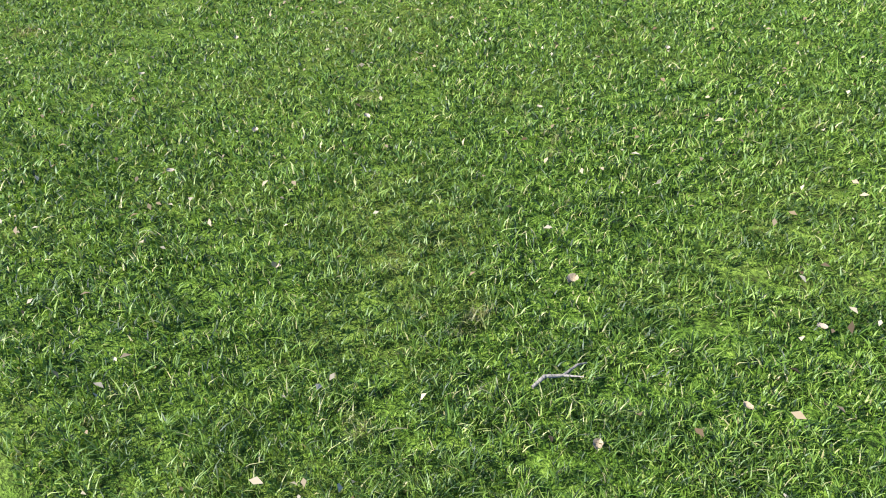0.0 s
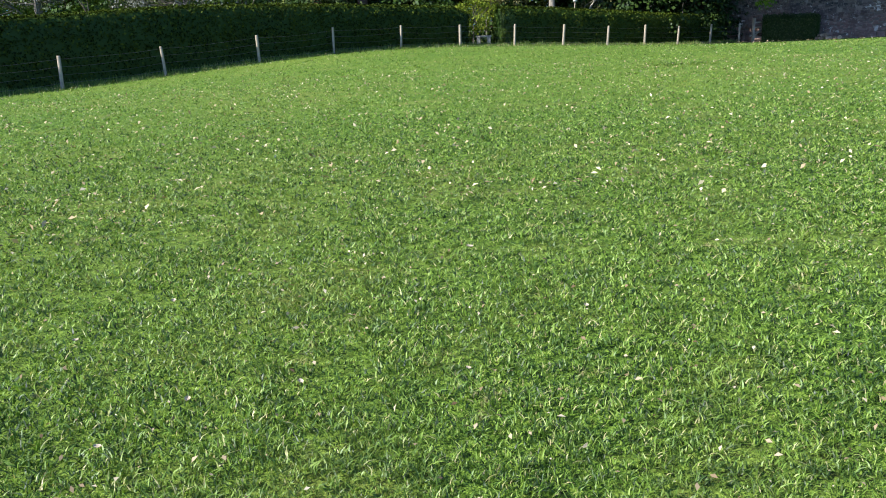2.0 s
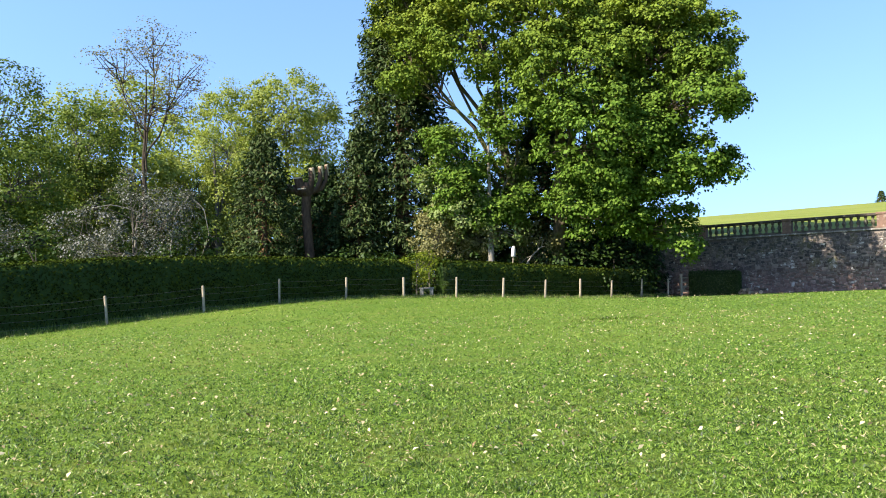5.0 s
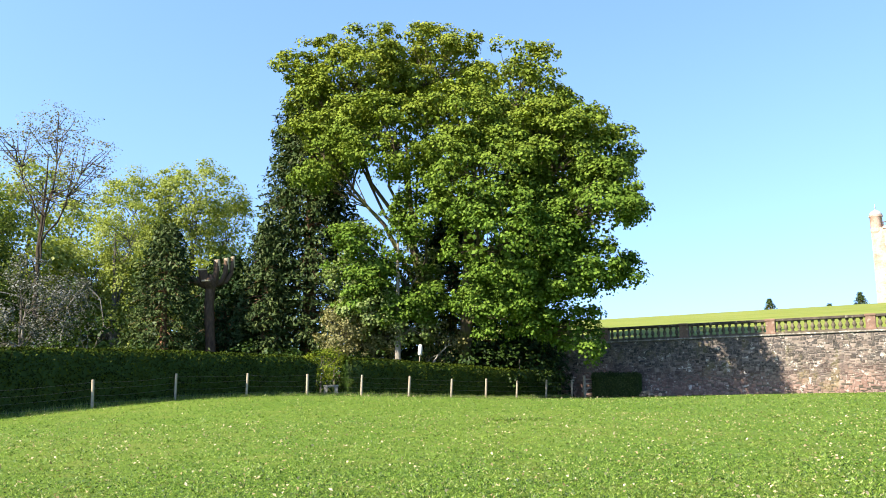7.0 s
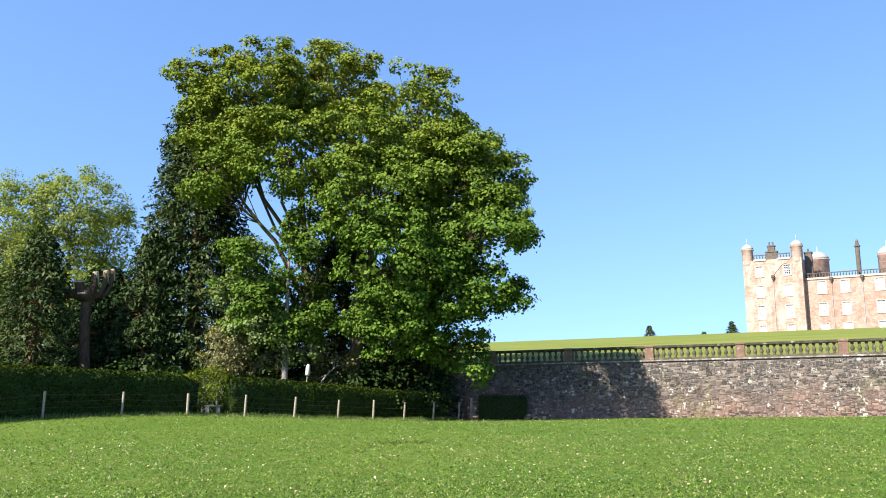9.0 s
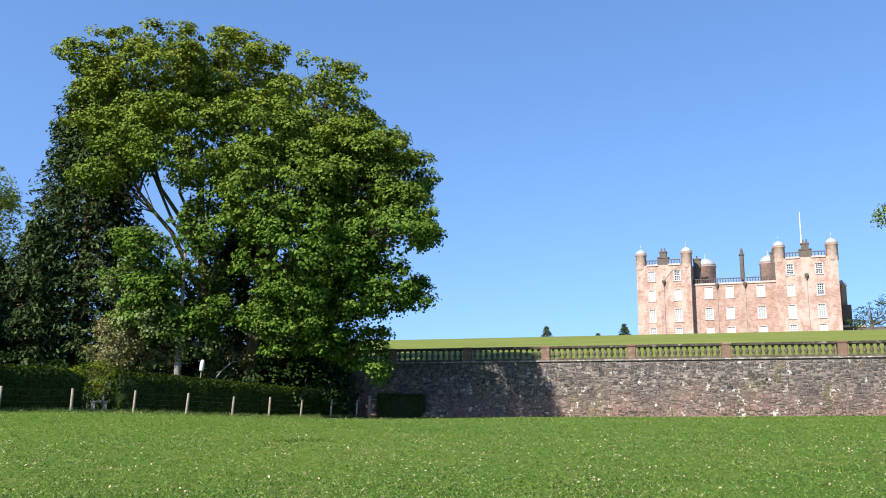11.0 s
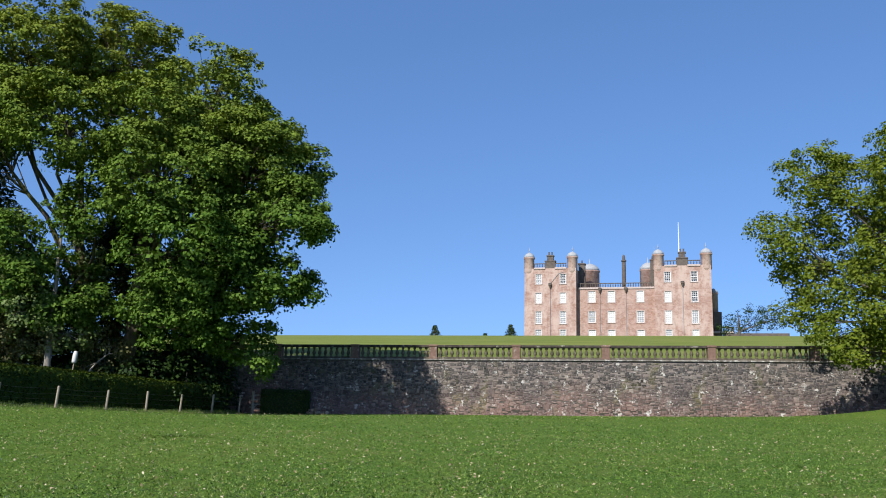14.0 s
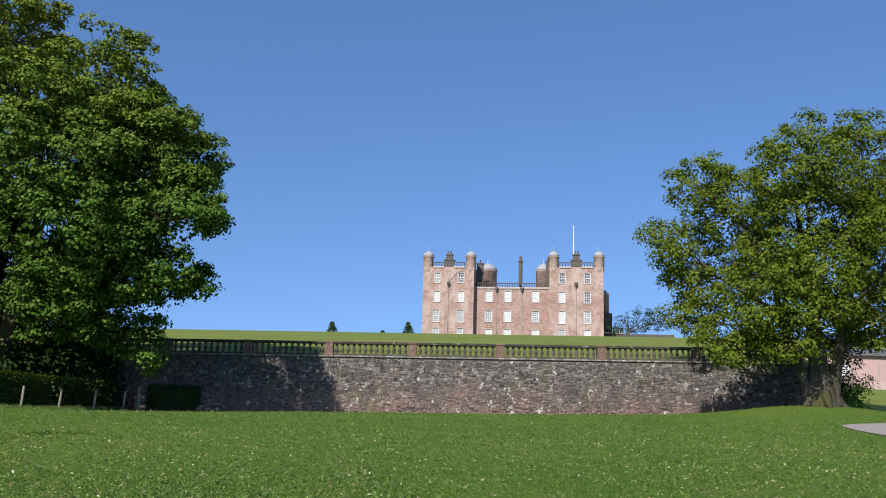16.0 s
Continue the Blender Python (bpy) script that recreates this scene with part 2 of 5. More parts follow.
M_WHITE = plain("white_paint", (0.656, 0.648, 0.623), 0.5, 0, 0.06, 3.0, 0.05)
M_NET = plain("grey_net", (0.221, 0.234, 0.246), 0.6, 0, 0.15, 1.0, 0.05)
M_BLIND = plain("white_blind", (0.459, 0.459, 0.451), 0.7, 0, 0.05, 1.0, 0.05)
M_GLASS = glass()
M_POST = plain("weathered_post", (0.295, 0.254, 0.189), 0.85, 0, 0.35, 6.0, 0.5, 0.2)
M_WIRE = plain("galvanised_wire", (0.164, 0.164, 0.156), 0.5, 0.7, 0.2, 8.0, 0.1)
M_RENDER = plain("pink_render", (0.40, 0.265, 0.24), 0.85, 0, 0.14, 0.8, 0.15)
M_PLINTH = plain("grey_pink_stone", (0.410, 0.303, 0.262), 0.9, 0, 0.25, 1.8, 0.3)
M_SLATE = plain("slate", (0.107, 0.102, 0.102), 0.7, 0, 0.3, 2.0, 0.3)
M_GRAVEL = plain("gravel", (0.295, 0.254, 0.221), 0.95, 0, 0.3, 14.0, 0.8, 0.1)
M_LOG = plain("cut_log", (0.246, 0.180, 0.123), 0.9, 0, 0.4, 5.0, 0.5, 0.1)
M_CUT = plain("fresh_cut_wood", (0.451, 0.353, 0.246), 0.85, 0, 0.25, 4.0, 0.3, 0.1)
M_PLASTIC = plain("white_plastic", (0.508, 0.508, 0.492), 0.45, 0, 0.05, 3.0, 0.05)
M_PALE = plain("pale_stone", (0.28, 0.265, 0.23), 0.9, 0, 0.2, 3.0, 0.3, 0.1)
M_FALLEN = foliage("fallen_leaves", (0.14, 0.10, 0.05), (0.32, 0.26, 0.15), (0.50, 0.44, 0.30), 0.1, 0.01, 0.0)
M_LITTER = foliage("crumbled_leaves", (0.09, 0.06, 0.03), (0.22, 0.17, 0.10), (0.42, 0.37, 0.26), 0.1, 0.01, 0.0)
M_DRY = plain("dry_leaf", (0.279, 0.221, 0.139), 0.7, 0, 0.35, 60.0, 0.5, 0.3)
M_PALE_LEAF = plain("pale_leaf", (0.344, 0.287, 0.205), 0.7, 0, 0.2, 60.0, 0.5, 0.3)
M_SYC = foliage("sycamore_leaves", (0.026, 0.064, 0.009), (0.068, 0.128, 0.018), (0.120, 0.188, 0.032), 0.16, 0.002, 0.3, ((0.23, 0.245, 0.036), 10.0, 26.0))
# Paler copy of the sycamore leaves; strong frontal sun is in the colour.
M_LIT_SYC = foliage("sunlit_sycamore_leaves", (0.06, 0.10, 0.025), (0.115, 0.165, 0.045), (0.175, 0.22, 0.075), 0.2, 0.01, 0.3)
M_OAK = foliage("oak_leaves", (0.055, 0.092, 0.010), (0.108, 0.148, 0.014), (0.175, 0.205, 0.025), 0.3, 0.003, 0.4)
M_LIME = foliage("spring_leaves", (0.13, 0.175, 0.03), (0.20, 0.25, 0.05), (0.28, 0.32, 0.085), 0.45, 0.01, 0.3)
M_BEECH = foliage("beech_leaves", (0.053, 0.094, 0.015), (0.086, 0.135, 0.021), (0.139, 0.180, 0.037), 0.35, 0.01, 0.3)
M_CONIFER = foliage("conifer_needles", (0.012, 0.027, 0.008), (0.030, 0.054, 0.016), (0.080, 0.105, 0.035), 0.06, 0.008, 0.3)
M_YEW = foliage("yew_needles", (0.010, 0.025, 0.007), (0.016, 0.038, 0.011), (0.029, 0.053, 0.015), 0.1, 0.01, 0.2)
M_HEDGE = foliage("hedge_leaves", (0.006, 0.012, 0.002), (0.014, 0.026, 0.003), (0.062, 0.088, 0.010), 0.1, 0.004, 0.25)
M_BROWN = foliage("bronze_leaves", (0.070, 0.072, 0.025), (0.135, 0.135, 0.049), (0.238, 0.221, 0.098), 0.2, 0.01, 0.3)
M_SILVER = foliage("silver_leaves", (0.016, 0.025, 0.011), (0.037, 0.045, 0.023), (0.246, 0.246, 0.238), 0.25, 0.01, 0.2)
# Near-black leaves with shade put into the colour, for undergrowth and hedge cores.
M_SHADE = foliage("shaded_leaves", (0.013, 0.029, 0.007), (0.023, 0.049, 0.009), (0.041, 0.074, 0.013), 0.2, 0.01, 0.25)
M_BUD = foliage("bud_leaves", (0.082, 0.082, 0.041), (0.131, 0.123, 0.066), (0.180, 0.172, 0.082), 0.3, 0.01, 0.2)
M_BARK = bark("mossy_bark", (0.037, 0.030, 0.020), (0.107, 0.086, 0.057), 2.0, (0.070, 0.078, 0.018))
M_OAKBARK = bark("oak_bark", (0.025, 0.021, 0.016), (0.098, 0.086, 0.070), 1.2, (0.049, 0.049, 0.013))
M_REDBARK = bark("red_bark", (0.098, 0.049, 0.029), (0.246, 0.139, 0.082), 2.5)
M_DARKBARK = bark("dark_bark", (0.021, 0.016, 0.012), (0.074, 0.057, 0.041), 2.5)
M_SAWNBARK = bark("red_brown_bark", (0.037, 0.023, 0.016), (0.123, 0.078, 0.053), 2.5)
M_GREYBARK = bark("grey_bark", (0.041, 0.037, 0.030), (0.131, 0.119, 0.098), 2.5)
M_PALEBARK = bark("bleached_wood", (0.131, 0.115, 0.090), (0.295, 0.271, 0.230), 2.5)

# ---------------------------------------------------------------- mesh helpers


def raw_mesh(name, verts, faces, mat, smooth=False):
    """A mesh from arrays; all faces have the same number of corners."""
    me = bpy.data.meshes.new(name)
    verts, faces = np.asarray(verts, np.float32), np.asarray(faces, np.int32)
    n, k = faces.shape
    me.vertices.add(len(verts))
    me.vertices.foreach_set("co", verts.ravel())
    me.loops.add(n * k)
    me.loops.foreach_set("vertex_index", faces.ravel())
    me.polygons.add(n)
    me.polygons.foreach_set("loop_start", np.arange(0, n * k, k, dtype=np.int32))
    if smooth:
        me.polygons.foreach_set("use_smooth", np.ones(n, dtype=bool))
    me.materials.append(mat)
    me.update(calc_edges=True)
    return me


def bm_mesh(name, bm, mat, smooth=False):
    me = bpy.data.meshes.new(name)
    bm.normal_update()
    bm.to_mesh(me)
    bm.free()
    me.materials.append(mat)
    if smooth:
        for p in me.polygons:
            p.use_smooth = True
    return me


def child(name, me, parent, label="", m=None):
    ob = new(name, me)
    ob.parent = parent
    if m is not None:
        ob.matrix_basis = m
    if label:
        tagged(ob, label)
    return ob


def part(name, bm, mat, parent, label="", smooth=False, m=None):
    return child(name, bm_mesh(name, bm, mat, smooth), parent, label, m)


def thing(name, m, label, category, group="", kind=""):
    ob = new(name)
    ob.matrix_basis = m
    ob.empty_display_size = 0.3
    return tagged(ob, label, category, group, kind)


def box(bm, x0, x1, y0, y1, z0, z1, bevel=0.0):
    made = bmesh.ops.create_cube(bm, size=1.0, matrix=Matrix.LocRotScale(((x0 + x1) / 2, (y0 + y1) / 2, (z0 + z1) / 2), None, (x1 - x0, y1 - y0, z1 - z0)))
    if bevel:
        edges = {e for v in made["verts"] for e in v.link_edges}
        bmesh.ops.bevel(bm, geom=list(edges), offset=bevel, segments=1, affect="EDGES")
    return bm


def boxed(*dims, bevel=0.0):
    return box(bmesh.new(), *dims, bevel=bevel)


def lathe(profile, sides=12, cap=True):
    """A turned form from (radius, z) pairs, as a bmesh."""
    bm = bmesh.new()
    rings = []
    for r, z in profile:
        rings.append([bm.verts.new((r * math.cos(2 * math.pi * i / sides), r * math.sin(2 * math.pi * i / sides), z)) for i in range(sides)])
    for a, b in zip(rings, rings[1:]):
        for i in range(sides):
            bm.faces.new((a[i], a[(i + 1) % sides], b[(i + 1) % sides], b[i]))
    if cap:
        bm.faces.new(rings[0][::-1])
        bm.faces.new(rings[-1])
    return bm


def tubes(lines):
    """Tapered tubes along lines of (points, radii, sides, wobble), as arrays of vertices and quads."""
    vs, fs, at = [], [], 0
    for pts, radii, sides, wob in lines:
        pts = np.asarray(pts, float)
        d = np.gradient(pts, axis=0)
        d /= np.linalg.norm(d, axis=1, keepdims=True) + 1e-9
        ref = np.array([1.0, 0.0, 0.0]) if abs(d[:, 0]).max() < 0.95 else np.array([0.0, 1.0, 0.0])
        a = np.cross(d, ref)
        a /= np.linalg.norm(a, axis=1, keepdims=True) + 1e-9
        b = np.cross(d, a)
        ang = np.linspace(0, 2 * np.pi, sides, endpoint=False)
        rr = np.asarray(radii, float)[:, None] * (1 + wob * np.sin(ang * 3 + np.arange(len(pts))[:, None] * 0.4) + wob * 0.6 * np.cos(ang * 5 + 1))
        ring = pts[:, None, :] + rr[..., None] * (np.cos(ang)[None, :, None] * a[:, None, :] + np.sin(ang)[None, :, None] * b[:, None, :])
        vs.append(ring.reshape(-1, 3))
        n = len(pts)
        i, j = np.meshgrid(np.arange(n - 1), np.arange(sides), indexing="ij")
        q = np.stack([i * sides + j, i * sides + (j + 1) % sides, (i + 1) * sides + (j + 1) % sides, (i + 1) * sides + j], -1).reshape(-1, 4) + at
        fs.append(q)
        at += n * sides
    return np.concatenate(vs), np.concatenate(fs)


def unit(v):
    return v / (np.linalg.norm(v, axis=-1, keepdims=True) + 1e-9)


def leaves(centres, normals, sizes, rng, aspect=0.6, fold=0.15, along=None):
    """Small folded leaf blades as arrays of vertices and quads."""
    n = len(centres)
    nrm = unit(normals)
    t = unit(np.cross(nrm, rng.normal(size=(n, 3)))) if along is None else unit(along)
    b = unit(np.cross(nrm, t))
    s = np.asarray(sizes)[:, None]
    v = np.stack([centres - t * s, centres + b * s * aspect + nrm * s * fold, centres + t * s, centres - b * s * aspect + nrm * s * fold], 1)
    return v.reshape(-1, 3), np.arange(4 * n).reshape(-1, 4)


def sphere_dirs(n, rng):
    return unit(rng.normal(size=(n, 3)))


# ---------------------------------------------------------------- the ground
BUMPS = [(-0.418, -31, 10, 8), (0.34, -29, 29, 8), (-0.189, -21, 49, 7), (0.07, 16, 55, 9), (0.75, 21.5, 48.5, 3.6)]
WALL_Y, WALL_X0, WALL_X1 = 54.0, -33.0, 24.0


def smooth01(v, a, b):
    t = np.clip((v - a) / (b - a), 0, 1)
    return t * t * (3 - 2 * t)


def lawn(x, y):
    x, y = np.clip(x, -45, 40), np.clip(y, -20, 58)
    z = 0.0868 + 0.00706 * x + 0.03061 * y + 0.000215 * x * x + 0.00013 * x * y - 0.000349 * y * y
    for a, cx, cy, s in BUMPS:
        z = z + a * np.exp(-((x - cx) ** 2 + (y - cy) ** 2) / (2 * s * s))
    return z


def rail_top(x):
    return 5.25 + 0.0125 * (x + 3)


def cap_top(x):
    return rail_top(x) - 0.93


def terrain(x, y):
    x, y = np.asarray(x, float), np.asarray(y, float)
    low = lawn(x, y)
    east = low + (4.1 - low) * smooth01(y, 54, 92) + 9.0 * smooth01(y, 106, 135)
    crest = 12.75 + 0.0125 * np.clip(x, -90, 90)
    top = cap_top(np.clip(x, -90, 90)) - 0.12
    bank = top + (crest - top) * np.clip((y - 54.6) / 85.0, 0, 1) + 0.35 * np.sin(np.clip((y - 54.6) / 85.0, 0, 1) * np.pi)
    inside = smooth01(x / np.maximum(y, 1), -0.64, -0.54) * (1 - smooth01(x - 0.35 * (y - 54), 24.2, 29.0))
    away = np.where(x > 0, east, low)
    return np.where(y < WALL_Y + 0.25, low, away + (bank - away) * inside)


def make_ground():
    xs = np.concatenate([[-2500, -1200, -600, -300, -180, -120, -90, -70], np.arange(-56, -8, 1.5), np.arange(-8, 8, 0.5), np.arange(8, 60, 1.5), [70, 90, 120, 180, 300, 600, 1200, 2500]])
    ys = np.concatenate([[-2500, -1000, -400, -150, -60, -25], np.arange(-10, 10, 0.5), np.arange(10, 54, 1.0), [54.2, 54.3], np.arange(55, 150, 2.5), np.arange(150, 260, 8), [300, 400, 700, 1300, 2500]])
    gx, gy = np.meshgrid(xs, ys, indexing="ij")
    v = np.stack([gx, gy, terrain(gx, gy)], -1).reshape(-1, 3)
    ny = len(ys)
    i, j = np.meshgrid(np.arange(len(xs) - 1), np.arange(ny - 1), indexing="ij")
    f = np.stack([i * ny + j, (i + 1) * ny + j, (i + 1) * ny + j + 1, i * ny + j + 1], -1).reshape(-1, 4)
    tagged(new("ground", raw_mesh("ground", v, f, M_TURF, True)), "mown green lawn rising gently to a terrace bank", "ground", kind="structure")


make_ground()


def ripple(x, y, seed, size):
    """Soft uneven patches between 0 and 1."""
    r = np.random.default_rng(seed)
    v = 0
    for _ in range(9):
        a, k, p = r.uniform(0, np.pi), r.uniform(0.6, 1.9) / size, r.uniform(0, 6.28)
        v = v + np.sin((x * np.cos(a) + y * np.sin(a)) * k * 6.28 + p)
    return 0.5 + 0.5 * np.clip(v / 4.0, -1, 1)


def spread(rng, n, r0, r1, a0, a1, origin=(0.0, 0.0)):
    """Places on a sector of the lawn; angles in degrees to the left of +y."""
    r = np.sqrt(rng.uniform(r0 * r0, r1 * r1, n))
    a = np.radians(rng.uniform(a0, a1, n))
    return origin[0] - r * np.sin(a), origin[1] + r * np.cos(a)


def grass(name, n, r0, r1, a0, a1, power, seed, fine, grain, rise, fall):
    """Grass blades on a sector of the lawn; they thin out and broaden smoothly with distance."""
    rng = np.random.default_rng(seed)
    e = 2.0 - power
    r = (r0 ** e + rng.uniform(0, 1, n) * (r1 ** e - r0 ** e)) ** (1 / e)
    az = np.radians(rng.uniform(a0, a1, n))
    x, y = -r * np.sin(az), r * np.cos(az)
    clump = ripple(x, y, 4, 0.07 * grain) * 0.35 + ripple(x, y, 5, 0.16 * grain) * 0.35 + ripple(x, y, 7, 0.5 * grain) * 0.2 + ripple(x, y, 6, 1.6) * 0.1
    clump = np.clip(0.5 + (clump - 0.5) * 1.6, 0, 1)
    share = smooth01(r, *rise) * (1 - smooth01(r, *fall))
    keep = (rng.uniform(size=n) < np.minimum(1, 0.05 + 1.6 * clump) * share) & (y < 53.9)
    x, y, clump, r = x[keep], y[keep], clump[keep], r[keep]
    n = len(x)
    z = lawn(x, y) - 0.004
    z = z + 0.03 * clump * np.exp(-r / 14)
    h = (0.019 + 0.0007 * np.minimum(r, 30)) * rng.uniform(0.4, 1.2, n) * (0.3 + 1.2 * clump)
    w = (0.0018 if fine else 0.0016 if r0 < 5 else 0.0013) * (r / 1.5) ** 0.84 * rng.uniform(0.55, 1.25, n)
    a = rng.uniform(0, 2 * np.pi, n)
    lean_a = rng.uniform(0, 2 * np.pi, n)
    lean = h * np.abs(rng.normal(0.9, 0.7, n)) * (1 + 0.025 * np.minimum(r, 30))
    side = np.stack([np.cos(a), np.sin(a), 0 * a], -1) * w[:, None]
    bend = np.stack([np.cos(lean_a) * lean, np.sin(lean_a) * lean, 0 * a], -1)
    base = np.stack([x, y, z], -1)
    up = np.array([0, 0, 1.0])
    tip = base + bend + up * h[:, None]
    if fine:
        mid = base + bend * 0.35 + up * (h * 0.62)[:, None]
        v = np.stack([base - side, base + side, mid + side * 0.8, mid - side * 0.8, tip], 1).reshape(-1, 3)
        k = np.arange(n)[:, None] * 5
        f = np.concatenate([k + [0, 1, 2], k + [0, 2, 3], k + [3, 2, 4]], 1).reshape(-1, 3)
    else:
        v = np.stack([base - side * 1.25, base + side * 1.25, tip], 1).reshape(-1, 3)
        f = np.arange(3 * n).reshape(-1, 3)
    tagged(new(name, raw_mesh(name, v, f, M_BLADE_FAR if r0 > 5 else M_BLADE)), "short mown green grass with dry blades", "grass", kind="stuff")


grass("grass", 240000, 0.8, 5.0, 6, 84, 1.75, 11, True, 1.0, (0.0, 0.8), (3.0, 5.0))
grass("grass", 340000, 3.0, 15.0, 0, 80, 1.75, 12, False, 2.0, (3.0, 5.0), (7.0, 15.0))
grass("grass", 330000, 7.0, 58.0, -32, 78, 2.3, 13, False, 4.5, (7.0, 15.0), (90.0, 100.0))


def fallen(name, n, r0, r1, a0, a1, size, seed, mat, label):
    rng = np.random.default_rng(seed)
    x, y = spread(rng, n, r0, r1, a0, a1)
    keep = (rng.uniform(size=n) < 0.10 + 3.0 * (ripple(x, y, 8, 2.2) * ripple(x, y, 9, 0.45)) ** 1.6) & (y < 53)
    x, y = x[keep], y[keep]
    c = np.stack([x, y, lawn(x, y) + rng.uniform(0.048, 0.068, len(x)) + 0.0010 * np.minimum(np.hypot(x, y), 30)], -1)
    nr = rng.normal(size=(len(x), 3)) * 0.45 + [0, 0, 1]
    v, f = leaves(c, nr, size * rng.uniform(0.4, 1.3, len(x)), rng, 0.55, 0.3)
    tagged(new(name, raw_mesh(name, v, f, mat)), label, "leaves", kind="stuff")


fallen("fallen_leaves", 4600, 1.0, 8.0, 0, 88, 0.012, 21, M_LITTER, "dry tan fallen leaves scattered on the lawn")
fallen("fallen_leaves", 15000, 6.0, 24.0, -32, 85, 0.026, 22, M_FALLEN, "dry tan fallen leaves scattered on the lawn")
fallen("fallen_leaves", 7000, 24.0, 56.0, -32, 80, 0.034, 23, M_FALLEN, "dry tan fallen leaves scattered on the lawn")


def tuft(name, x, y, radius, height, n, seed, label):
    rng = np.random.default_rng(seed)
    px, py = rng.normal(size=(2, n)) * radius * 0.5
    base = np.stack([x + px, y + py * 0.8, lawn(x + px, y + py * 0.8) - 0.01], -1)
    a = rng.uniform(0, 6.28, n)
    side = np.stack([np.cos(a), np.sin(a), 0 * a], -1) * 0.012
    tip = base + np.stack([px * 0.35 + rng.normal(size=n) * 0.06, py * 0.35, height * rng.uniform(0.5, 1.1, n)], -1)
    v = np.stack([base - side, base + side, tip], 1).reshape(-1, 3)
    tagged(new(name, raw_mesh(name, v, np.arange(3 * n).reshape(-1, 3), M_BLADE)), label, "grass", kind="stuff")

# ---------------------------------------------------------------- terrace wall, balustrade
PIERS = [-30.2, -24.4, -18.5, -13.1, -7.75, -2.2, 3.6, 10.3, 16.6, 23.4]


def sloped(bm, x0, x1, y0, y1, zf0, zf1, bevel=0.0):
    """A bar whose underside and top follow two functions of x."""
    v = [bm.verts.new((x, y, z(x))) for x in (x0, x1) for y in (y0, y1) for z in (zf0, zf1)]
    for q in ((0, 1, 3, 2), (4, 6, 7, 5), (0, 4, 5, 1), (2, 3, 7, 6), (0, 2, 6, 4), (1, 5, 7, 3)):
        bm.faces.new([v[i] for i in q])
    if bevel:
        bmesh.ops.bevel(bm, geom=bm.edges[:], offset=bevel, segments=1, affect="EDGES")
    return bm


def make_wall():
    wall = new("wall_north", raw_mesh("wall_north", *wall_core(), M_MORTAR))
    tagged(wall, "tall rubble terrace wall of grey and pink stone, lichen-spotted", "wall", kind="structure")
    return wall


def wall_core():
    xs = np.linspace(WALL_X0, WALL_X1, 40)
    v, f = [], []
    for x in xs:
        g = float(lawn(x, 54.0)) - 0.4
        v += [(x, WALL_Y + 0.03, g), (x, WALL_Y + 0.03, cap_top(x) - 0.1), (x, WALL_Y + 0.6, cap_top(x) - 0.1), (x, WALL_Y + 0.6, g)]
    n = len(xs)
    for i in range(n - 1):
        for j in range(4):
            f.append((i * 4 + j, (i + 1) * 4 + j, (i + 1) * 4 + (j + 1) % 4, i * 4 + (j + 1) % 4))
    f += [(0, 1, 2, 3), tuple((n - 1) * 4 + k for k in (3, 2, 1, 0))]
    return v, f


def balustrade_bay(i, x0, x1):
    bay = thing("balustrade", pose(0, 0, 0), "weathered stone balustrade bay with vase-shaped balusters and lichen", "balustrade", "balustrade along the terrace wall")
    part("cap", sloped(bmesh.new(), x0, x1, WALL_Y - 0.09, WALL_Y + 0.66, lambda x: cap_top(x) - 0.10, cap_top, 0.02), M_CAP, bay, "pale lichen-crusted coping course")
    part("plinth", sloped(bmesh.new(), x0 + 0.2, x1 - 0.2, WALL_Y + 0.08, WALL_Y + 0.42, cap_top, lambda x: cap_top(x) + 0.13, 0.015), M_BALUSTER, bay)
    part("rail", sloped(bmesh.new(), x0 + 0.2, x1 - 0.2, WALL_Y + 0.02, WALL_Y + 0.48, lambda x: rail_top(x) - 0.17, rail_top, 0.03), M_RAIL, bay, "dark mossy handrail")
    p = PIER_MESH
    child("pier", p, bay, "reddish square pier", pose(x0, WALL_Y + 0.25, cap_top(x0)))
    n = max(3, round((x1 - x0 - 0.6) / 0.385))
    for k in range(n):
        x = x0 + 0.3 + (x1 - x0 - 0.6) * (k + 0.5) / n
        child("baluster", BALUSTER_MESH, bay, m=pose(x, WALL_Y + 0.25, cap_top(x) + 0.13, 0, 0, 37 * k))


BALUSTER_MESH = bm_mesh("baluster", lathe([(0.095, 0), (0.095, 0.05), (0.06, 0.07), (0.075, 0.12), (0.125, 0.22), (0.12, 0.30), (0.065, 0.44), (0.055, 0.50), (0.085, 0.53), (0.095, 0.58), (0.095, 0.635)], 10), M_BALUSTER, True)
_bm = boxed(-0.27, 0.27, -0.27, 0.27, 0, 0.80, bevel=0.02)
box(_bm, -0.31, 0.31, -0.31, 0.31, 0.801, 0.95, bevel=0.03)
box(_bm, -0.30, 0.30, -0.30, 0.30, -0.01, 0.12, bevel=0.02)
PIER_MESH = bm_mesh("pier", _bm, M_PIER)

wall_north = make_wall()
for _i, (_a, _b) in enumerate(zip(PIERS, PIERS[1:])):
    balustrade_bay(_i, _a, _b)
_end = thing("balustrade_pier", pose(PIERS[-1], WALL_Y + 0.25, float(cap_top(PIERS[-1]))), "reddish square end pier of the terrace balustrade", "pier")
child("shaft", PIER_MESH, _end)

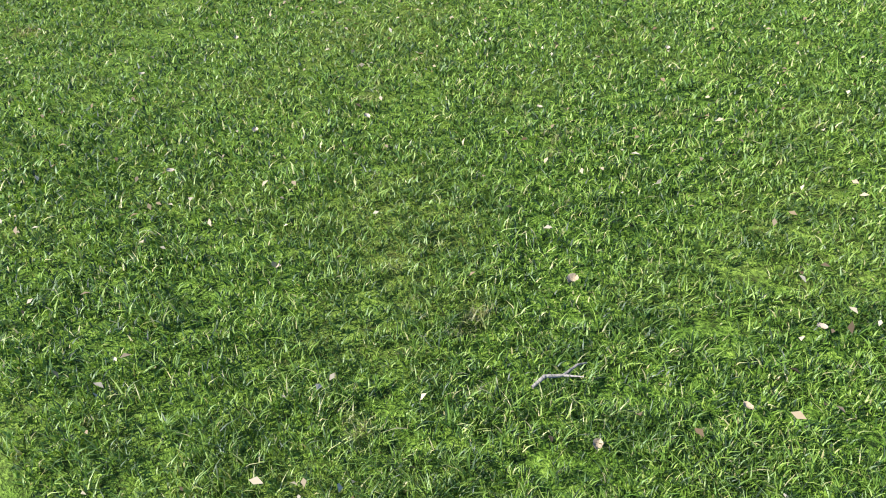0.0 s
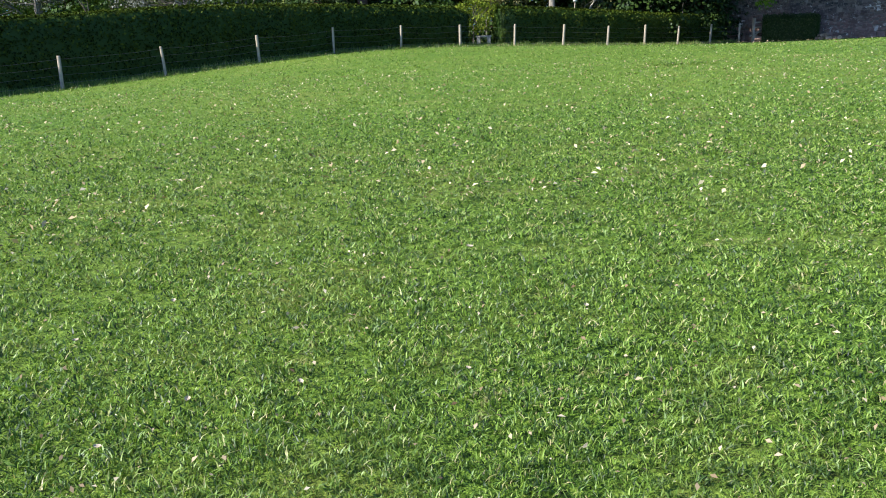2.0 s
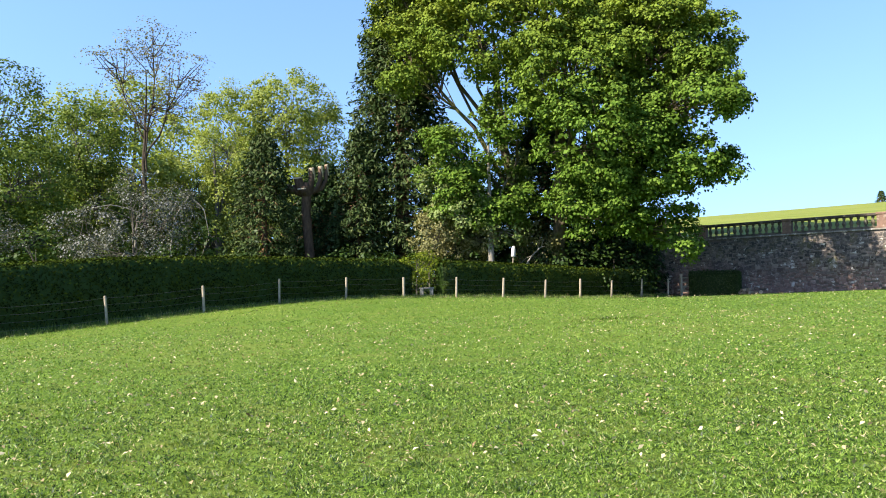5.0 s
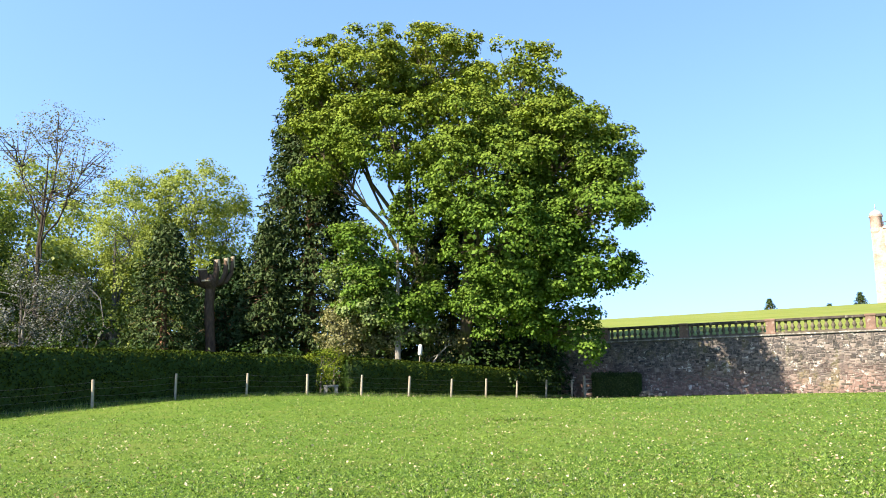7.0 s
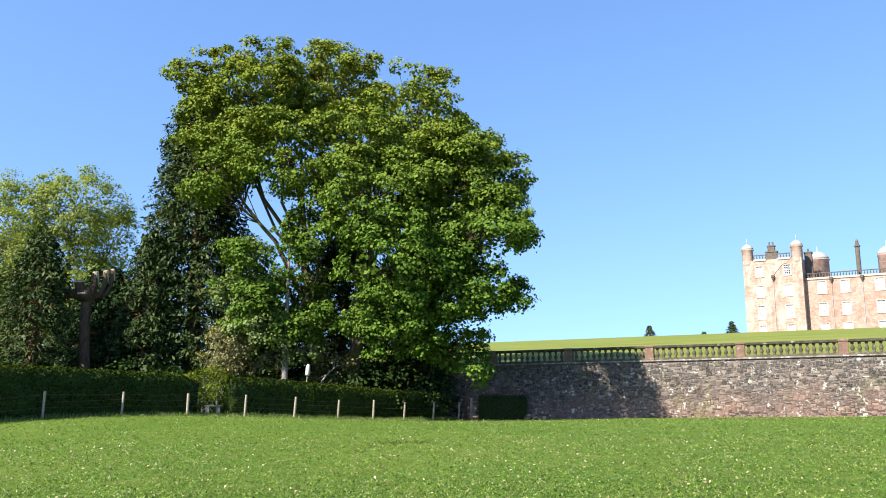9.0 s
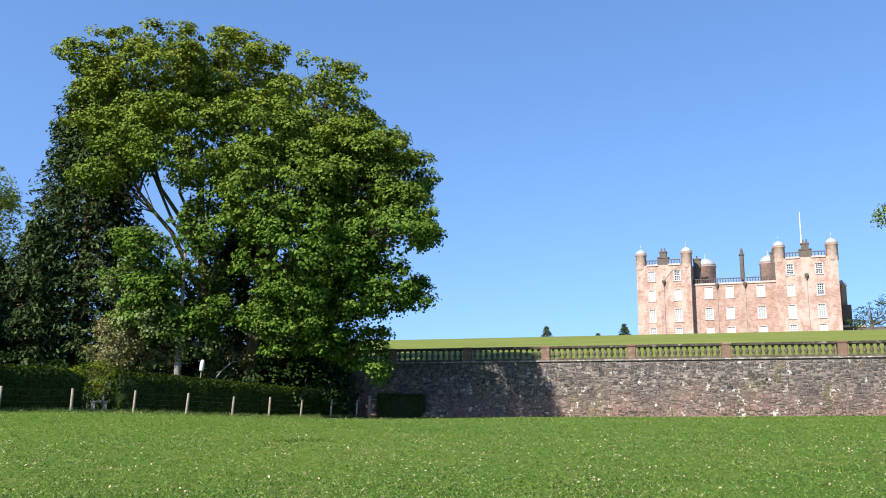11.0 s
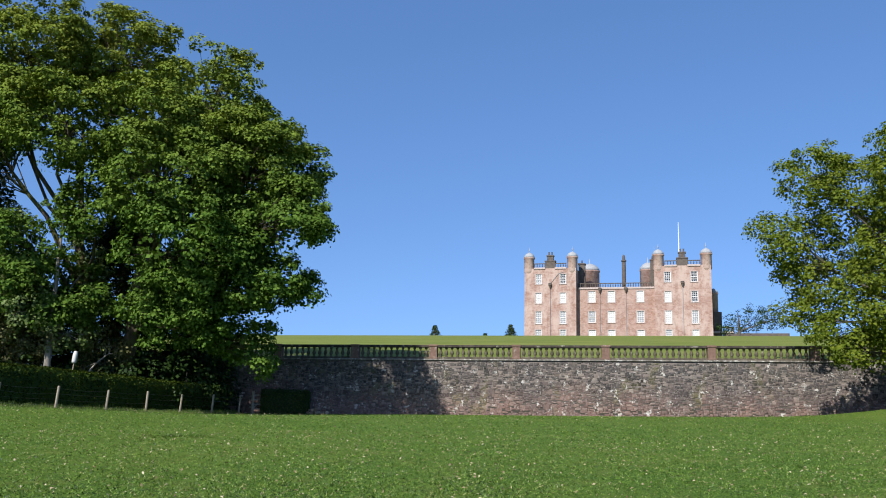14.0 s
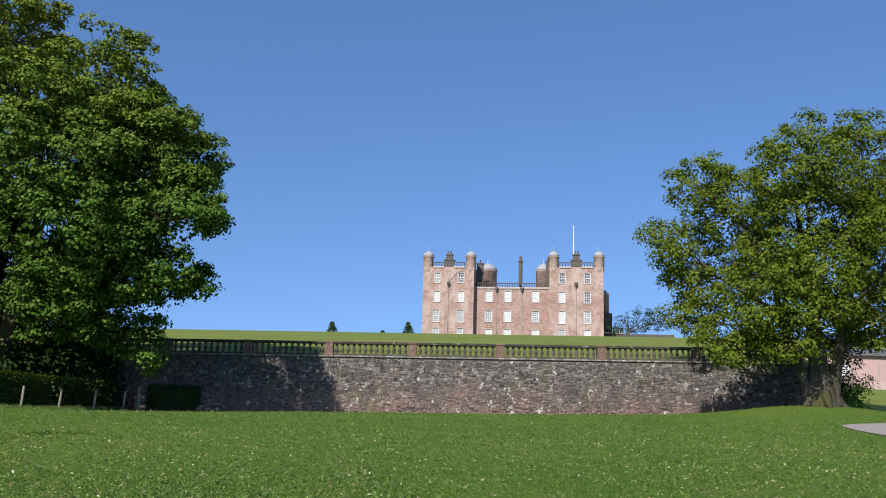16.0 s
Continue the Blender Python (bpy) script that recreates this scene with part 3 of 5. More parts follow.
# ---------------------------------------------------------------- post and wire fence
POSTS = [(-29.27, 9.6), (-29.26, 13.36), (-29.18, 17.39), (-29.03, 21.76), (-28.96, 25.95), (-28.38, 29.85), (-27.54, 33.4), (-26.61, 36.9), (-25.42, 39.88), (-24.08, 42.43), (-22.95, 44.75), (-21.91, 46.92), (-20.79, 48.95), (-19.74, 50.78)]
LEAN = [-1.0, -1.0, -5.4, -3.4, -1.2, 0.0, -1.4, 0.0, 1.5, 1.6, 0.0, 1.7, 1.5, 0.0]


def make_fence():
    fence = thing("wire_fence", pose(0, 0, 0), "post and wire stock fence with weathered round wooden posts", "fence")
    rng = np.random.default_rng(31)
    tops = []
    for k, ((x, y), lean) in enumerate(zip(POSTS, LEAN)):
        h = 1.16 + rng.uniform(-0.05, 0.06)
        r = 0.058 + rng.uniform(-0.008, 0.012)
        prof = [(r * 1.04, -0.3), (r, 0.2), (r * 0.98, h - 0.03), (r * 0.8, h)]
        az = math.degrees(math.atan2(-x, y))
        m = pose(x, y, float(lawn(x, y)), 0, 0, az) @ pose(0, 0, 0, rng.uniform(-2, 2), lean + 1.8, 0)
        part("post", lathe(prof, 9), M_POST, fence, smooth=False, m=m)
        tops.append(m)
    for wz in (0.22, 0.50, 0.78, 1.04):
        line = []
        for a, b in zip(tops, tops[1:]):
            pa, pb = a @ Vector((0, -0.05, wz)), b @ Vector((0, -0.05, wz))
            for s in np.linspace(0, 1, 6)[:-1]:
                p = pa.lerp(pb, s)
                line.append((p.x, p.y, p.z - 0.05 * 4 * s * (1 - s) * (1 + 0.4 * math.sin(wz * 9 + p.y))))
        child("wire", raw_mesh("wire", *tubes([(line, [0.003] * len(line), 4, 0)]), M_WIRE), fence)


make_fence()


def rough_strip():
    """Longer unmown grass along the fence line."""
    rng = np.random.default_rng(33)
    seg = np.array(POSTS)
    n = 42000
    i = rng.integers(0, len(seg) - 1, n)
    s = rng.uniform(0, 1, n)[:, None]
    p = seg[i] * (1 - s) + seg[i + 1] * s
    d = unit(seg[i + 1] - seg[i])
    off = rng.normal(-0.25, 0.55, n)
    p = p + np.stack([d[:, 1], -d[:, 0]], -1) * off[:, None]
    h = (0.10 + 0.16 * ripple(p[:, 0], p[:, 1], 9, 1.3)) * rng.uniform(0.4, 1.2, n) * np.clip(1.1 - off, 0.3, 1.3)
    base = np.stack([p[:, 0], p[:, 1], lawn(p[:, 0], p[:, 1]) - 0.01], -1)
    a = rng.uniform(0, 6.28, n)
    side = np.stack([np.cos(a), np.sin(a), 0 * a], -1) * 0.010
    tip = base + np.stack([rng.normal(size=n) * 0.07, rng.normal(size=n) * 0.07, h], -1)
    v = np.stack([base - side, base + side, tip], 1).reshape(-1, 3)
    tagged(new("long_grass", raw_mesh("long_grass", v, np.arange(3 * n).reshape(-1, 3), M_BLADE)), "longer rough grass along the fence line", "grass", kind="stuff")


rough_strip()
tuft("grass_tuft", -9.6, 20.6, 0.9, 0.10, 380, 41, "darker coarse grass tuft in the lawn")

# ---------------------------------------------------------------- hedges


def hedge(name, line, tops, width, label, seed, per=220, mat=None, loose=0.05):
    """A clipped hedge along a line on the ground: a dense inner body under a coat of small leaves."""
    rng = np.random.default_rng(seed)
    mat = mat or M_HEDGE
    line = np.asarray(line, float)
    seglen = np.r_[0, np.cumsum(np.linalg.norm(np.diff(line, axis=0), axis=1))]
    steps = np.linspace(0, seglen[-1], max(4, int(seglen[-1] / 0.8)))
    cx, cy = np.interp(steps, seglen, line[:, 0]), np.interp(steps, seglen, line[:, 1])
    tz = np.interp(steps, seglen, tops)
    d = unit(np.stack([np.gradient(cx), np.gradient(cy)], -1))
    nx, ny = d[:, 1], -d[:, 0]
    prof = np.array([(-0.46, 0.0), (-0.5, 0.35), (-0.5, 0.85), (-0.42, 0.965), (-0.2, 1.0), (0.2, 1.0), (0.42, 0.965), (0.5, 0.85), (0.5, 0.35), (0.46, 0.0)])
    g = lawn(cx, cy) - 0.1

    def at(i, j, grow=0.0):
        i0 = np.clip(np.floor(i).astype(int), 0, len(steps) - 2)
        s = i - i0
        j0 = np.clip(np.floor(j).astype(int), 0, len(prof) - 2)
        q = j - j0
        o = prof[j0, 0] * (1 - q) + prof[j0 + 1, 0] * q
        hh = prof[j0, 1] * (1 - q) + prof[j0 + 1, 1] * q
        L = lambda a: a[i0] * (1 - s) + a[i0 + 1] * s
        bulge = 1 + 0.10 * (ripple(L(cx) + hh, L(cy) + o, 15, 1.6) - 0.5)
        o = o * (width + grow) * bulge
        zz = L(g) + (L(tz) - L(g) + grow * 0.5) * hh * (1 + 0.035 * (ripple(L(cx), L(cy), 16, 0.9) - 0.5))
        return np.stack([L(cx) + L(nx) * o, L(cy) + L(ny) * o, zz], -1)

    ii, jj = np.meshgrid(np.arange(len(steps)), np.arange(len(prof)), indexing="ij")
    core = at(ii.ravel().astype(float) * 0.9999, jj.ravel().astype(float) * 0.9999, -0.12)
    m = len(prof)
    a, b = np.meshgrid(np.arange(len(steps) - 1), np.arange(m - 1), indexing="ij")
    f = np.stack([a * m + b, (a + 1) * m + b, (a + 1) * m + b + 1, a * m + b + 1], -1).reshape(-1, 4)
    ends = [[k, k + 1, m - 2 - k, m - 1 - k] for k in range(m // 2 - 1)]
    f = np.concatenate([f, np.array(ends), np.array(ends) + (len(steps) - 1) * m])
    ob = thing(name, pose(0, 0, 0), label, "hedge")
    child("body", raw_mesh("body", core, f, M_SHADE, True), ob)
    n = int(seglen[-1] * (2 * 2.3 + width) * per)
    i = rng.uniform(0, len(steps) - 1.001, n)
    wts = np.array([0.3, 0.5, 0.12, 0.2, 0.4, 0.2, 0.12, 0.5, 0.3])
    j = rng.choice(len(wts), n, p=wts / wts.sum()) + rng.uniform(0, 1, n)
    c = at(i, np.minimum(j, m - 1.001), rng.normal(0, loose, n))
    out = unit(at(i, np.minimum(j, m - 1.001), 0.5) - at(i, np.minimum(j, m - 1.001), 0.0) + 1e-6)
    top = (j > 3) & (j < 6)
    out[top] += [0, 0, 1.5]
    v, q = leaves(c, out * 0.7 + rng.normal(size=(n, 3)) * 0.6, rng.uniform(0.036, 0.072, n), rng, 0.62)
    e = 1800
    for end in (0.0, len(steps) - 1.001):
        ce = at(np.full(e, end), rng.uniform(0, m - 1.001, e), 0)
        mid = np.array([np.interp(end, np.arange(len(steps)), cx), np.interp(end, np.arange(len(steps)), cy), 0])
        s = np.sqrt(rng.uniform(0, 1, e))[:, None]
        ce[:, :2] = mid[:2] + (ce[:, :2] - mid[:2]) * s
        v2, q2 = leaves(ce, rng.normal(size=(e, 3)), rng.uniform(0.03, 0.06, e), rng, 0.62)
        q = np.concatenate([q, q2 + len(v)])
        v = np.concatenate([v, v2])
    child("leaf_coat", raw_mesh("leaf_coat", v, q, mat), ob, "small glossy dark green leaves")
    return ob


hedge("hedge", [(-30.7, 1.9), (-30.7, 12.6), (-30.5, 19.3), (-30.2, 23.2), (-29.85, 27.0), (-29.3, 30.9), (-28.5, 33.8), (-28.3, 34.5)],
      [2.25, 2.56, 2.94, 3.0, 3.02, 2.94, 2.88, 2.63], 1.3, "clipped dark green boundary hedge with sunlit top", 51)
hedge("hedge", [(-27.8, 37.1), (-26.5, 40.3), (-24.7, 43.8), (-23.1, 47.5), (-21.6, 51.6)], [2.85, 2.77, 2.51, 2.27, 2.13], 1.3, "clipped dark green hedge running up to the terrace wall", 52)
hedge("box_hedge", [(-19.0, 53.1), (-15.9, 53.1)], [1.95, 1.9], 1.0, "small dark clipped hedge against the terrace wall", 53, 400, M_CONIFER, 0.12)

# ---------------------------------------------------------------- trees


def crown_clumps(ells, rng, per_area, spread_v, far, lobe=0.0):
    """Leaf clumps over a set of (across, height, half-width, half-height) masses; gives centres, outward ways and the limb each hangs on."""
    reach = max(abs(e[0]) + e[2] for e in ells)
    mass = []
    for u, z, ru, rz, *deep in ells:
        room = math.sqrt(max(0.0, reach * reach - u * u)) * spread_v
        v = rng.uniform(-0.75, 0.75) * room
        v = deep[0] if deep else v
        s = (far + v) / far
        mass.append((np.array([u * s, v, 1.1 + (z - 1.1) * s]), np.array([ru, (ru + rz) * 0.5, rz]) * s))
    cs, ds, own = [], [], []
    for k, (c, r) in enumerate(mass):
        area = 4 * math.pi * ((r[0] * r[1]) ** 1.6 / 3 + (r[0] * r[2]) ** 1.6 / 3 + (r[1] * r[2]) ** 1.6 / 3) ** (1 / 1.6)
        n = max(4, int(area * per_area))
        d = sphere_dirs(n, rng)
        p = c + d * r * rng.uniform(0.4, 1.0, (n, 1)) ** 0.5
        ok = np.ones(n, bool)
        for c2, r2 in mass:
            if c2 is not c:
                ok &= np.linalg.norm((p - c2) / r2, axis=1) > 0.5
        p, d = p[ok], d[ok]
        if lobe:
            q = np.repeat(np.arange(len(p)), 7)
            up = sphere_dirs(len(q), rng) * [1, 1, 0.6] + d[q] * 0.5 + [0, 0, 0.35]
            p, d = p[q] + unit(up) * rng.uniform(0.6, 1.0, (len(q), 1)) * lobe * rng.uniform(0.6, 1.35, len(ok[ok]))[q][:, None] * [1.15, 1.15, 0.7], unit(up)
        cs.append(p)
        ds.append(d)
        own += [k] * len(p)
    return mass, np.concatenate(cs), np.concatenate(ds), np.array(own)


def bezier(a, b, c, n=7):
    t = np.linspace(0, 1, n)[:, None]
    return (1 - t) ** 2 * a + 2 * t * (1 - t) * b + t * t * c


def broadleaf(name, x, y, ells, label, leaf_mat, bark_mat, seed, leaf=0.15, per_clump=120, per_area=0.42, clump=1.0, trunk=0.45, fork=0.3,
              spread_v=0.6, stems=None, flare=1.6, twigs=0.5, category="tree", sink=0.0, hang=0.0, group="", thin=0.018, roots=0, fill=0.0, dome=0.6, lobe=0.0):
    rng = np.random.default_rng(seed)
    az = math.degrees(math.atan2(-x, y))
    tree = thing(name, pose(x, y, float(terrain(x, y)) - sink, 0, 0, az), label, category, group)
    mass, cs, ds, own = crown_clumps(ells, rng, per_area, spread_v, math.hypot(x, y), lobe)
    top = max(e[1] + e[3] for e in ells)
    stems = stems or [(0.0, 0.0, 0.0, 0.0, top * 0.82, trunk)]
    lines, axes = [], []
    for u0, v0, u1, v1, zt, r in stems:
        n = 12
        t = np.linspace(0, 1, n)
        wander = np.stack([np.cumsum(rng.normal(0, 0.12 * r * 2, n)), np.cumsum(rng.normal(0, 0.12 * r * 2, n)), 0 * t], -1) * t[:, None]
        pts = np.stack([u0 + (u1 - u0) * t, v0 + (v1 - v0) * t, -0.3 + (zt + 0.3) * t ** 1.1], -1) + wander
        rad = r * (1 - 0.88 * t) * (1 + (flare - 1) * np.exp(-pts[:, 2].clip(0) / (r * 1.6)))
        lines.append((pts, rad, 14, 0.07))
        for q in range(roots):
            w = 6.283 * (q + rng.uniform(-0.3, 0.3)) / roots
            o = np.array([math.cos(w), math.sin(w), 0.0])
            lines.append((np.array([pts[0] + o * r * 0.5 + [0, 0, 1.4], pts[0] + o * r * 1.1 + [0, 0, 0.7], pts[0] + o * r * 1.6 + [0, 0, 0.33], pts[0] + o * r * 2.2 + [0, 0, 0.05]]), np.array([0.42, 0.42, 0.3, 0.12]) * r, 8, 0.12))
        roots = 0
        axes.append((pts, rad))
    for k, (c, r) in enumerate(mass):
        best = min(axes, key=lambda s: np.linalg.norm(s[0][-1, :2] - c[:2]) + 0.3 * np.linalg.norm(s[0][0, :2] - c[:2]))
        h = max(fork * top * rng.uniform(0.7, 1.1), c[2] * rng.uniform(0.4, 0.62))
        i = int(np.argmin(abs(best[0][:, 2] - (h if c[2] < h + 1.5 else min(h, c[2] * 0.9)))))
        i = min(i, len(best[0]) - 3)
        a = best[0][i]
        b = a * 0.45 + c * 0.55 + np.array([0, 0, 0.12 * (c[2] - a[2]) - 0.1 * np.linalg.norm(c - a) * (c[2] < a[2] + 1)]) + rng.normal(0, 0.4, 3) * min(1, top / 12)
        r0 = best[1][i] * rng.uniform(0.45, 0.7)
        pts = bezier(a, b, c, 8)
        pts[1:-1] += rng.normal(0, 0.02 * np.linalg.norm(c - a), (6, 3))
        lines.append((pts, np.linspace(r0, max(0.02, r0 * 0.3), 8), 7, 0.05))
        mine = np.where(own == k)[0]
        for q in mine[rng.uniform(size=len(mine)) < twigs]:
            j = rng.integers(4, 8)
            p0 = pts[j]
            p1 = (p0 + cs[q]) / 2 + rng.normal(0, 0.12, 3) + np.array([0, 0, -0.1])
            lines.append((bezier(p0, p1, cs[q], 5), np.linspace(max(thin, r0 * 0.22), thin * 0.5, 5), 4, 0))
    child("trunk", raw_mesh("trunk", *tubes(lines), bark_mat, True), tree)
    m = len(cs)
    size = clump * rng.uniform(0.45, 1.4, m)
    cnt = np.maximum(8, (per_clump * size / clump * rng.uniform(0.6, 1.2, m)).astype(int))
    idx = np.repeat(np.arange(m), cnt)
    n = len(idx)
    d = sphere_dirs(n, rng)
    d[:, 2] = np.where(rng.uniform(size=n) < dome, abs(d[:, 2]), d[:, 2])
    d = unit(d + ds[idx] * 0.45)
    off = d * (size[idx] * rng.uniform(0.35, 1.12, n) ** 0.7)[:, None] * [1.05, 1.05, 0.88]
    off[:, 2] -= hang * size[idx] * rng.uniform(0, 1, n)
    c = cs[idx] + off
    nr = d * 1.0 + ds[idx] * 0.4 + np.array([0, 0, 0.4]) + rng.normal(size=(n, 3)) * 0.6
    sizes = leaf * rng.uniform(0.5, 1.1, n)
    for mc, mr in mass:
        k = int(fill * 4.19 * mr.prod())
        if k:
            inner = mc + sphere_dirs(k, rng) * mr * 0.82 * rng.uniform(0, 1, (k, 1)) ** 0.4
            c, nr, sizes = np.concatenate([c, inner]), np.concatenate([nr, rng.normal(size=(k, 3))]), np.concatenate([sizes, leaf * rng.uniform(1.0, 1.6, k)])
    v, f = leaves(c, nr, sizes, rng, 0.88, 0.15)
    child("crown", raw_mesh("crown", v, f, leaf_mat), tree)
    return tree


def conifer(name, x, y, height, profile, label, leaf_mat, bark_mat, seed, sprays=2600, spray=0.42, droop=0.9, lean=(0, 0), bare=0.0, category="tree", group="", per=10):
    """A conifer of drooping sprays; profile: half-widths from foot to tip, at even heights."""
    rng = np.random.default_rng(seed)
    az = math.degrees(math.atan2(-x, y))
    tree = thing(name, pose(x, y, float(terrain(x, y)), 0, 0, az), label, category, group)
    t = np.linspace(0, 1, 10)
    r0 = 0.028 * height
    axis = np.stack([lean[0] * t, lean[1] * t, -0.3 + (height * 0.98 + 0.3) * t], -1)
    lines = [(axis, r0 * (1 - 0.95 * t) * (1 + 0.5 * np.exp(-t * 14)), 9, 0.05)]
    h = bare + (1 - bare) * rng.uniform(0, 1, sprays) ** 0.85
    w = np.interp(h, np.linspace(0, 1, len(profile)), profile)
    a = rng.uniform(0, 6.28, sprays)
    lump = 0.72 + 0.5 * ripple(np.cos(a) * 3 + h * height * 0.35, np.sin(a) * 3 + h * 9, seed, 2.2)
    rr = w * lump * np.sqrt(rng.uniform(0.18, 1.0, sprays))
    tip = np.stack([np.cos(a) * rr + lean[0] * h, np.sin(a) * rr + lean[1] * h, h * height - 0.18 * rr], -1)
    for k in range(0, sprays, 9):
        z0 = tip[k, 2] + 0.25 * rr[k]
        p0 = np.array([lean[0] * h[k], lean[1] * h[k], min(z0, height * 0.97)])
        lines.append((bezier(p0, (p0 + tip[k]) / 2 + [0, 0, 0.15 * rr[k]], tip[k], 5), np.linspace(0.05, 0.012, 5), 4, 0))
    child("trunk", raw_mesh("trunk", *tubes(lines), bark_mat, True), tree)
    idx = np.repeat(np.arange(sprays), per)
    n = len(idx)
    along = rng.uniform(0, 1, n)
    out = np.stack([np.cos(a[idx]), np.sin(a[idx]), 0 * along], -1)
    side = np.stack([-out[:, 1], out[:, 0], 0 * along], -1)
    c = tip[idx] + out * ((along - 0.5) * spray * 1.6)[:, None] + side * (rng.normal(0, 0.32, n) * spray)[:, None]
    c[:, 2] -= droop * spray * (0.2 + along ** 1.5 * 0.8) * rng.uniform(0.3, 1.2, n)
    nr = out * 0.5 + np.array([0, 0, 0.8]) + rng.normal(size=(n, 3)) * 0.5
    v, f = leaves(c, nr, spray * rng.uniform(0.16, 0.42, n), rng, 0.34, 0.1, out * 0.8 + [0, 0, -0.5] + rng.normal(size=(n, 3)) * 0.7)
    child("crown", raw_mesh("crown", v, f, leaf_mat), tree)
    return tree


SYCAMORE = [(-8.0, 19.3, 2.25, 2.34, 0.5), (-6.2, 21.6, 3.42, 3.6, 0.0), (-0.6, 22.3, 3.87, 3.15, 1.5), (5.2, 20.3, 3.24, 3.24, -3.0), (7.6, 15.4, 3.96, 3.6, -5.5), (9.7, 12.2, 2.9, 3.6, -8.0), (5.5, 7.8, 2.5, 1.9, -6.5), (8.8, 8.0, 3.51, 1.71, -7.0),
            (-8.3, 16.6, 2.07, 2.52, -1.0), (-3.6, 17.6, 3.15, 2.52, -4.0), (2.4, 14.8, 4.05, 3.51, -6.5), (4.2, 10.2, 3.69, 2.88, -8.0), (-5.4, 9.6, 1.98, 1.8, -2.0), (-2.8, 6.6, 2.61, 1.8, -1.0),
            (4.2, 6.0, 2.79, 2.16, -5.0), (8.0, 4.2, 2.07, 1.53, -6.0), (1.0, 18.5, 3.33, 2.52, -5.0), (-1.6, 12.2, 1.71, 1.8, -3.0), (-4.6, 6.6, 1.98, 1.71, -2.0), (6.6, 9.6, 3.06, 2.52, -3.0), (6.8, 12.6, 2.88, 2.7, -1.5), (5.4, 17.4, 3.06, 2.7, 0.0), (-10.3, 22.8, 0.45, 0.45, 0.0), (10.6, 16.0, 1.62, 1.98, -5.0), (8.9, 17.8, 2.0, 2.2, -5.0)]
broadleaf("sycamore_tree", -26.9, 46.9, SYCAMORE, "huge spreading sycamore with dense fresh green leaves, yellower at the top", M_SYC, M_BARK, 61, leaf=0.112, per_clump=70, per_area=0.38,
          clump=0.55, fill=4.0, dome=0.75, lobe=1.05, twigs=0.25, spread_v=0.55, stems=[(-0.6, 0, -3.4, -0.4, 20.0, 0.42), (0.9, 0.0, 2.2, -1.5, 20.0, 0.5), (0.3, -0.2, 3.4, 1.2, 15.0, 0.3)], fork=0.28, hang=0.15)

OAK = [(-6.2, 13.6, 1.9, 2.1), (-7.8, 9.8, 1.9, 2.0), (-3.9, 11.5, 3.0, 3.0), (0.0, 14.2, 3.2, 2.7), (3.1, 14.0, 2.6, 3.0), (3.9, 9.7, 3.0, 3.5), (-0.2, 10.0, 3.7, 3.5), (-5.4, 7.3, 3.3, 1.9),
       (-6.5, 5.0, 1.9, 1.1), (-2.8, 6.0, 2.7, 1.9), (2.2, 6.0, 2.5, 1.4), (6.3, 10.8, 3.0, 4.0), (6.2, 6.4, 2.6, 1.8), (-4.4, 4.2, 2.2, 1.3, -1.5), (0.8, 7.4, 2.6, 1.6, -3.5), (-1.8, 7.8, 2.4, 1.6, -4.0), (0.2, 5.4, 2.2, 1.1, -3.2), (1.8, 4.4, 2.4, 1.3, 2.5), (-2.4, 4.0, 2.0, 1.2, 2.0), (3.8, 4.3, 2.2, 1.2, 1.0), (-3.8, 3.0, 2.0, 0.9, -1.8), (-1.0, 3.4, 1.7, 0.8, -2.8)]
broadleaf("oak_tree", 21.4, 47.6, OAK, "old oak with thick gnarled trunk and open yellow-green spring leaves", M_OAK, M_OAKBARK, 62, leaf=0.098, per_clump=125, per_area=0.78, clump=0.7, fill=2.2,
          spread_v=0.7, stems=[(0.3, 0, 0.1, 0.2, 12.0, 0.66), (0.6, 0.2, 2.9, 0.6, 10.5, 0.4), (0.0, 0.0, -2.9, -0.4, 10.0, 0.36)], fork=0.26, roots=6, flare=1.5, twigs=0.7)

conifer("tall_conifer", -38.2, 46.4, 25.0, [5.4, 5.4, 4.7, 4.1, 3.6, 3.1, 2.6, 1.9, 0.4], "tall dark conifer with drooping sprays and reddish trunk", M_CONIFER, M_REDBARK, 63, sprays=5200, spray=0.68)
conifer("conifer", -39.2, 42.9, 12.4, [2.4, 2.9, 2.5, 1.7, 0.3], "dark green conifer behind the hedge", M_CONIFER, M_REDBARK, 64, sprays=1500, spray=0.55)
conifer("yew_tree", -42.0, 36.5, 11.3, [2.5, 2.7, 2.4, 1.8, 0.5], "dark bushy conifer behind the hedge", M_CONIFER, M_REDBARK, 65, sprays=1700, spray=0.5)
conifer("yew_tree", -42.6, 42.6, 10.2, [3.2, 3.3, 2.9, 2.0, 0.6], "very dark ivy-clad yew beside the lopped trunk", M_YEW, M_REDBARK, 66, sprays=2600, spray=0.55)
conifer("yew_tree", -28.4, 50.6, 13.0, [5.2, 5.4, 4.8, 3.6, 0.8], "very dark yew under the big sycamore", M_YEW, M_REDBARK, 67, sprays=3000, spray=0.6)
conifer("yew_tree", -34.2, 48.2, 9.5, [3.6, 3.8, 3.4, 2.4, 0.6], "very dark yew in the shade behind the bronze bush", M_YEW, M_REDBARK, 69, sprays=2000, spray=0.6)
conifer("yew_tree", -23.6, 53.0, 7.0, [2.6, 2.7, 2.2, 0.6], "very dark low yew by the end of the wall", M_YEW, M_REDBARK, 68, sprays=1500, spray=0.5)

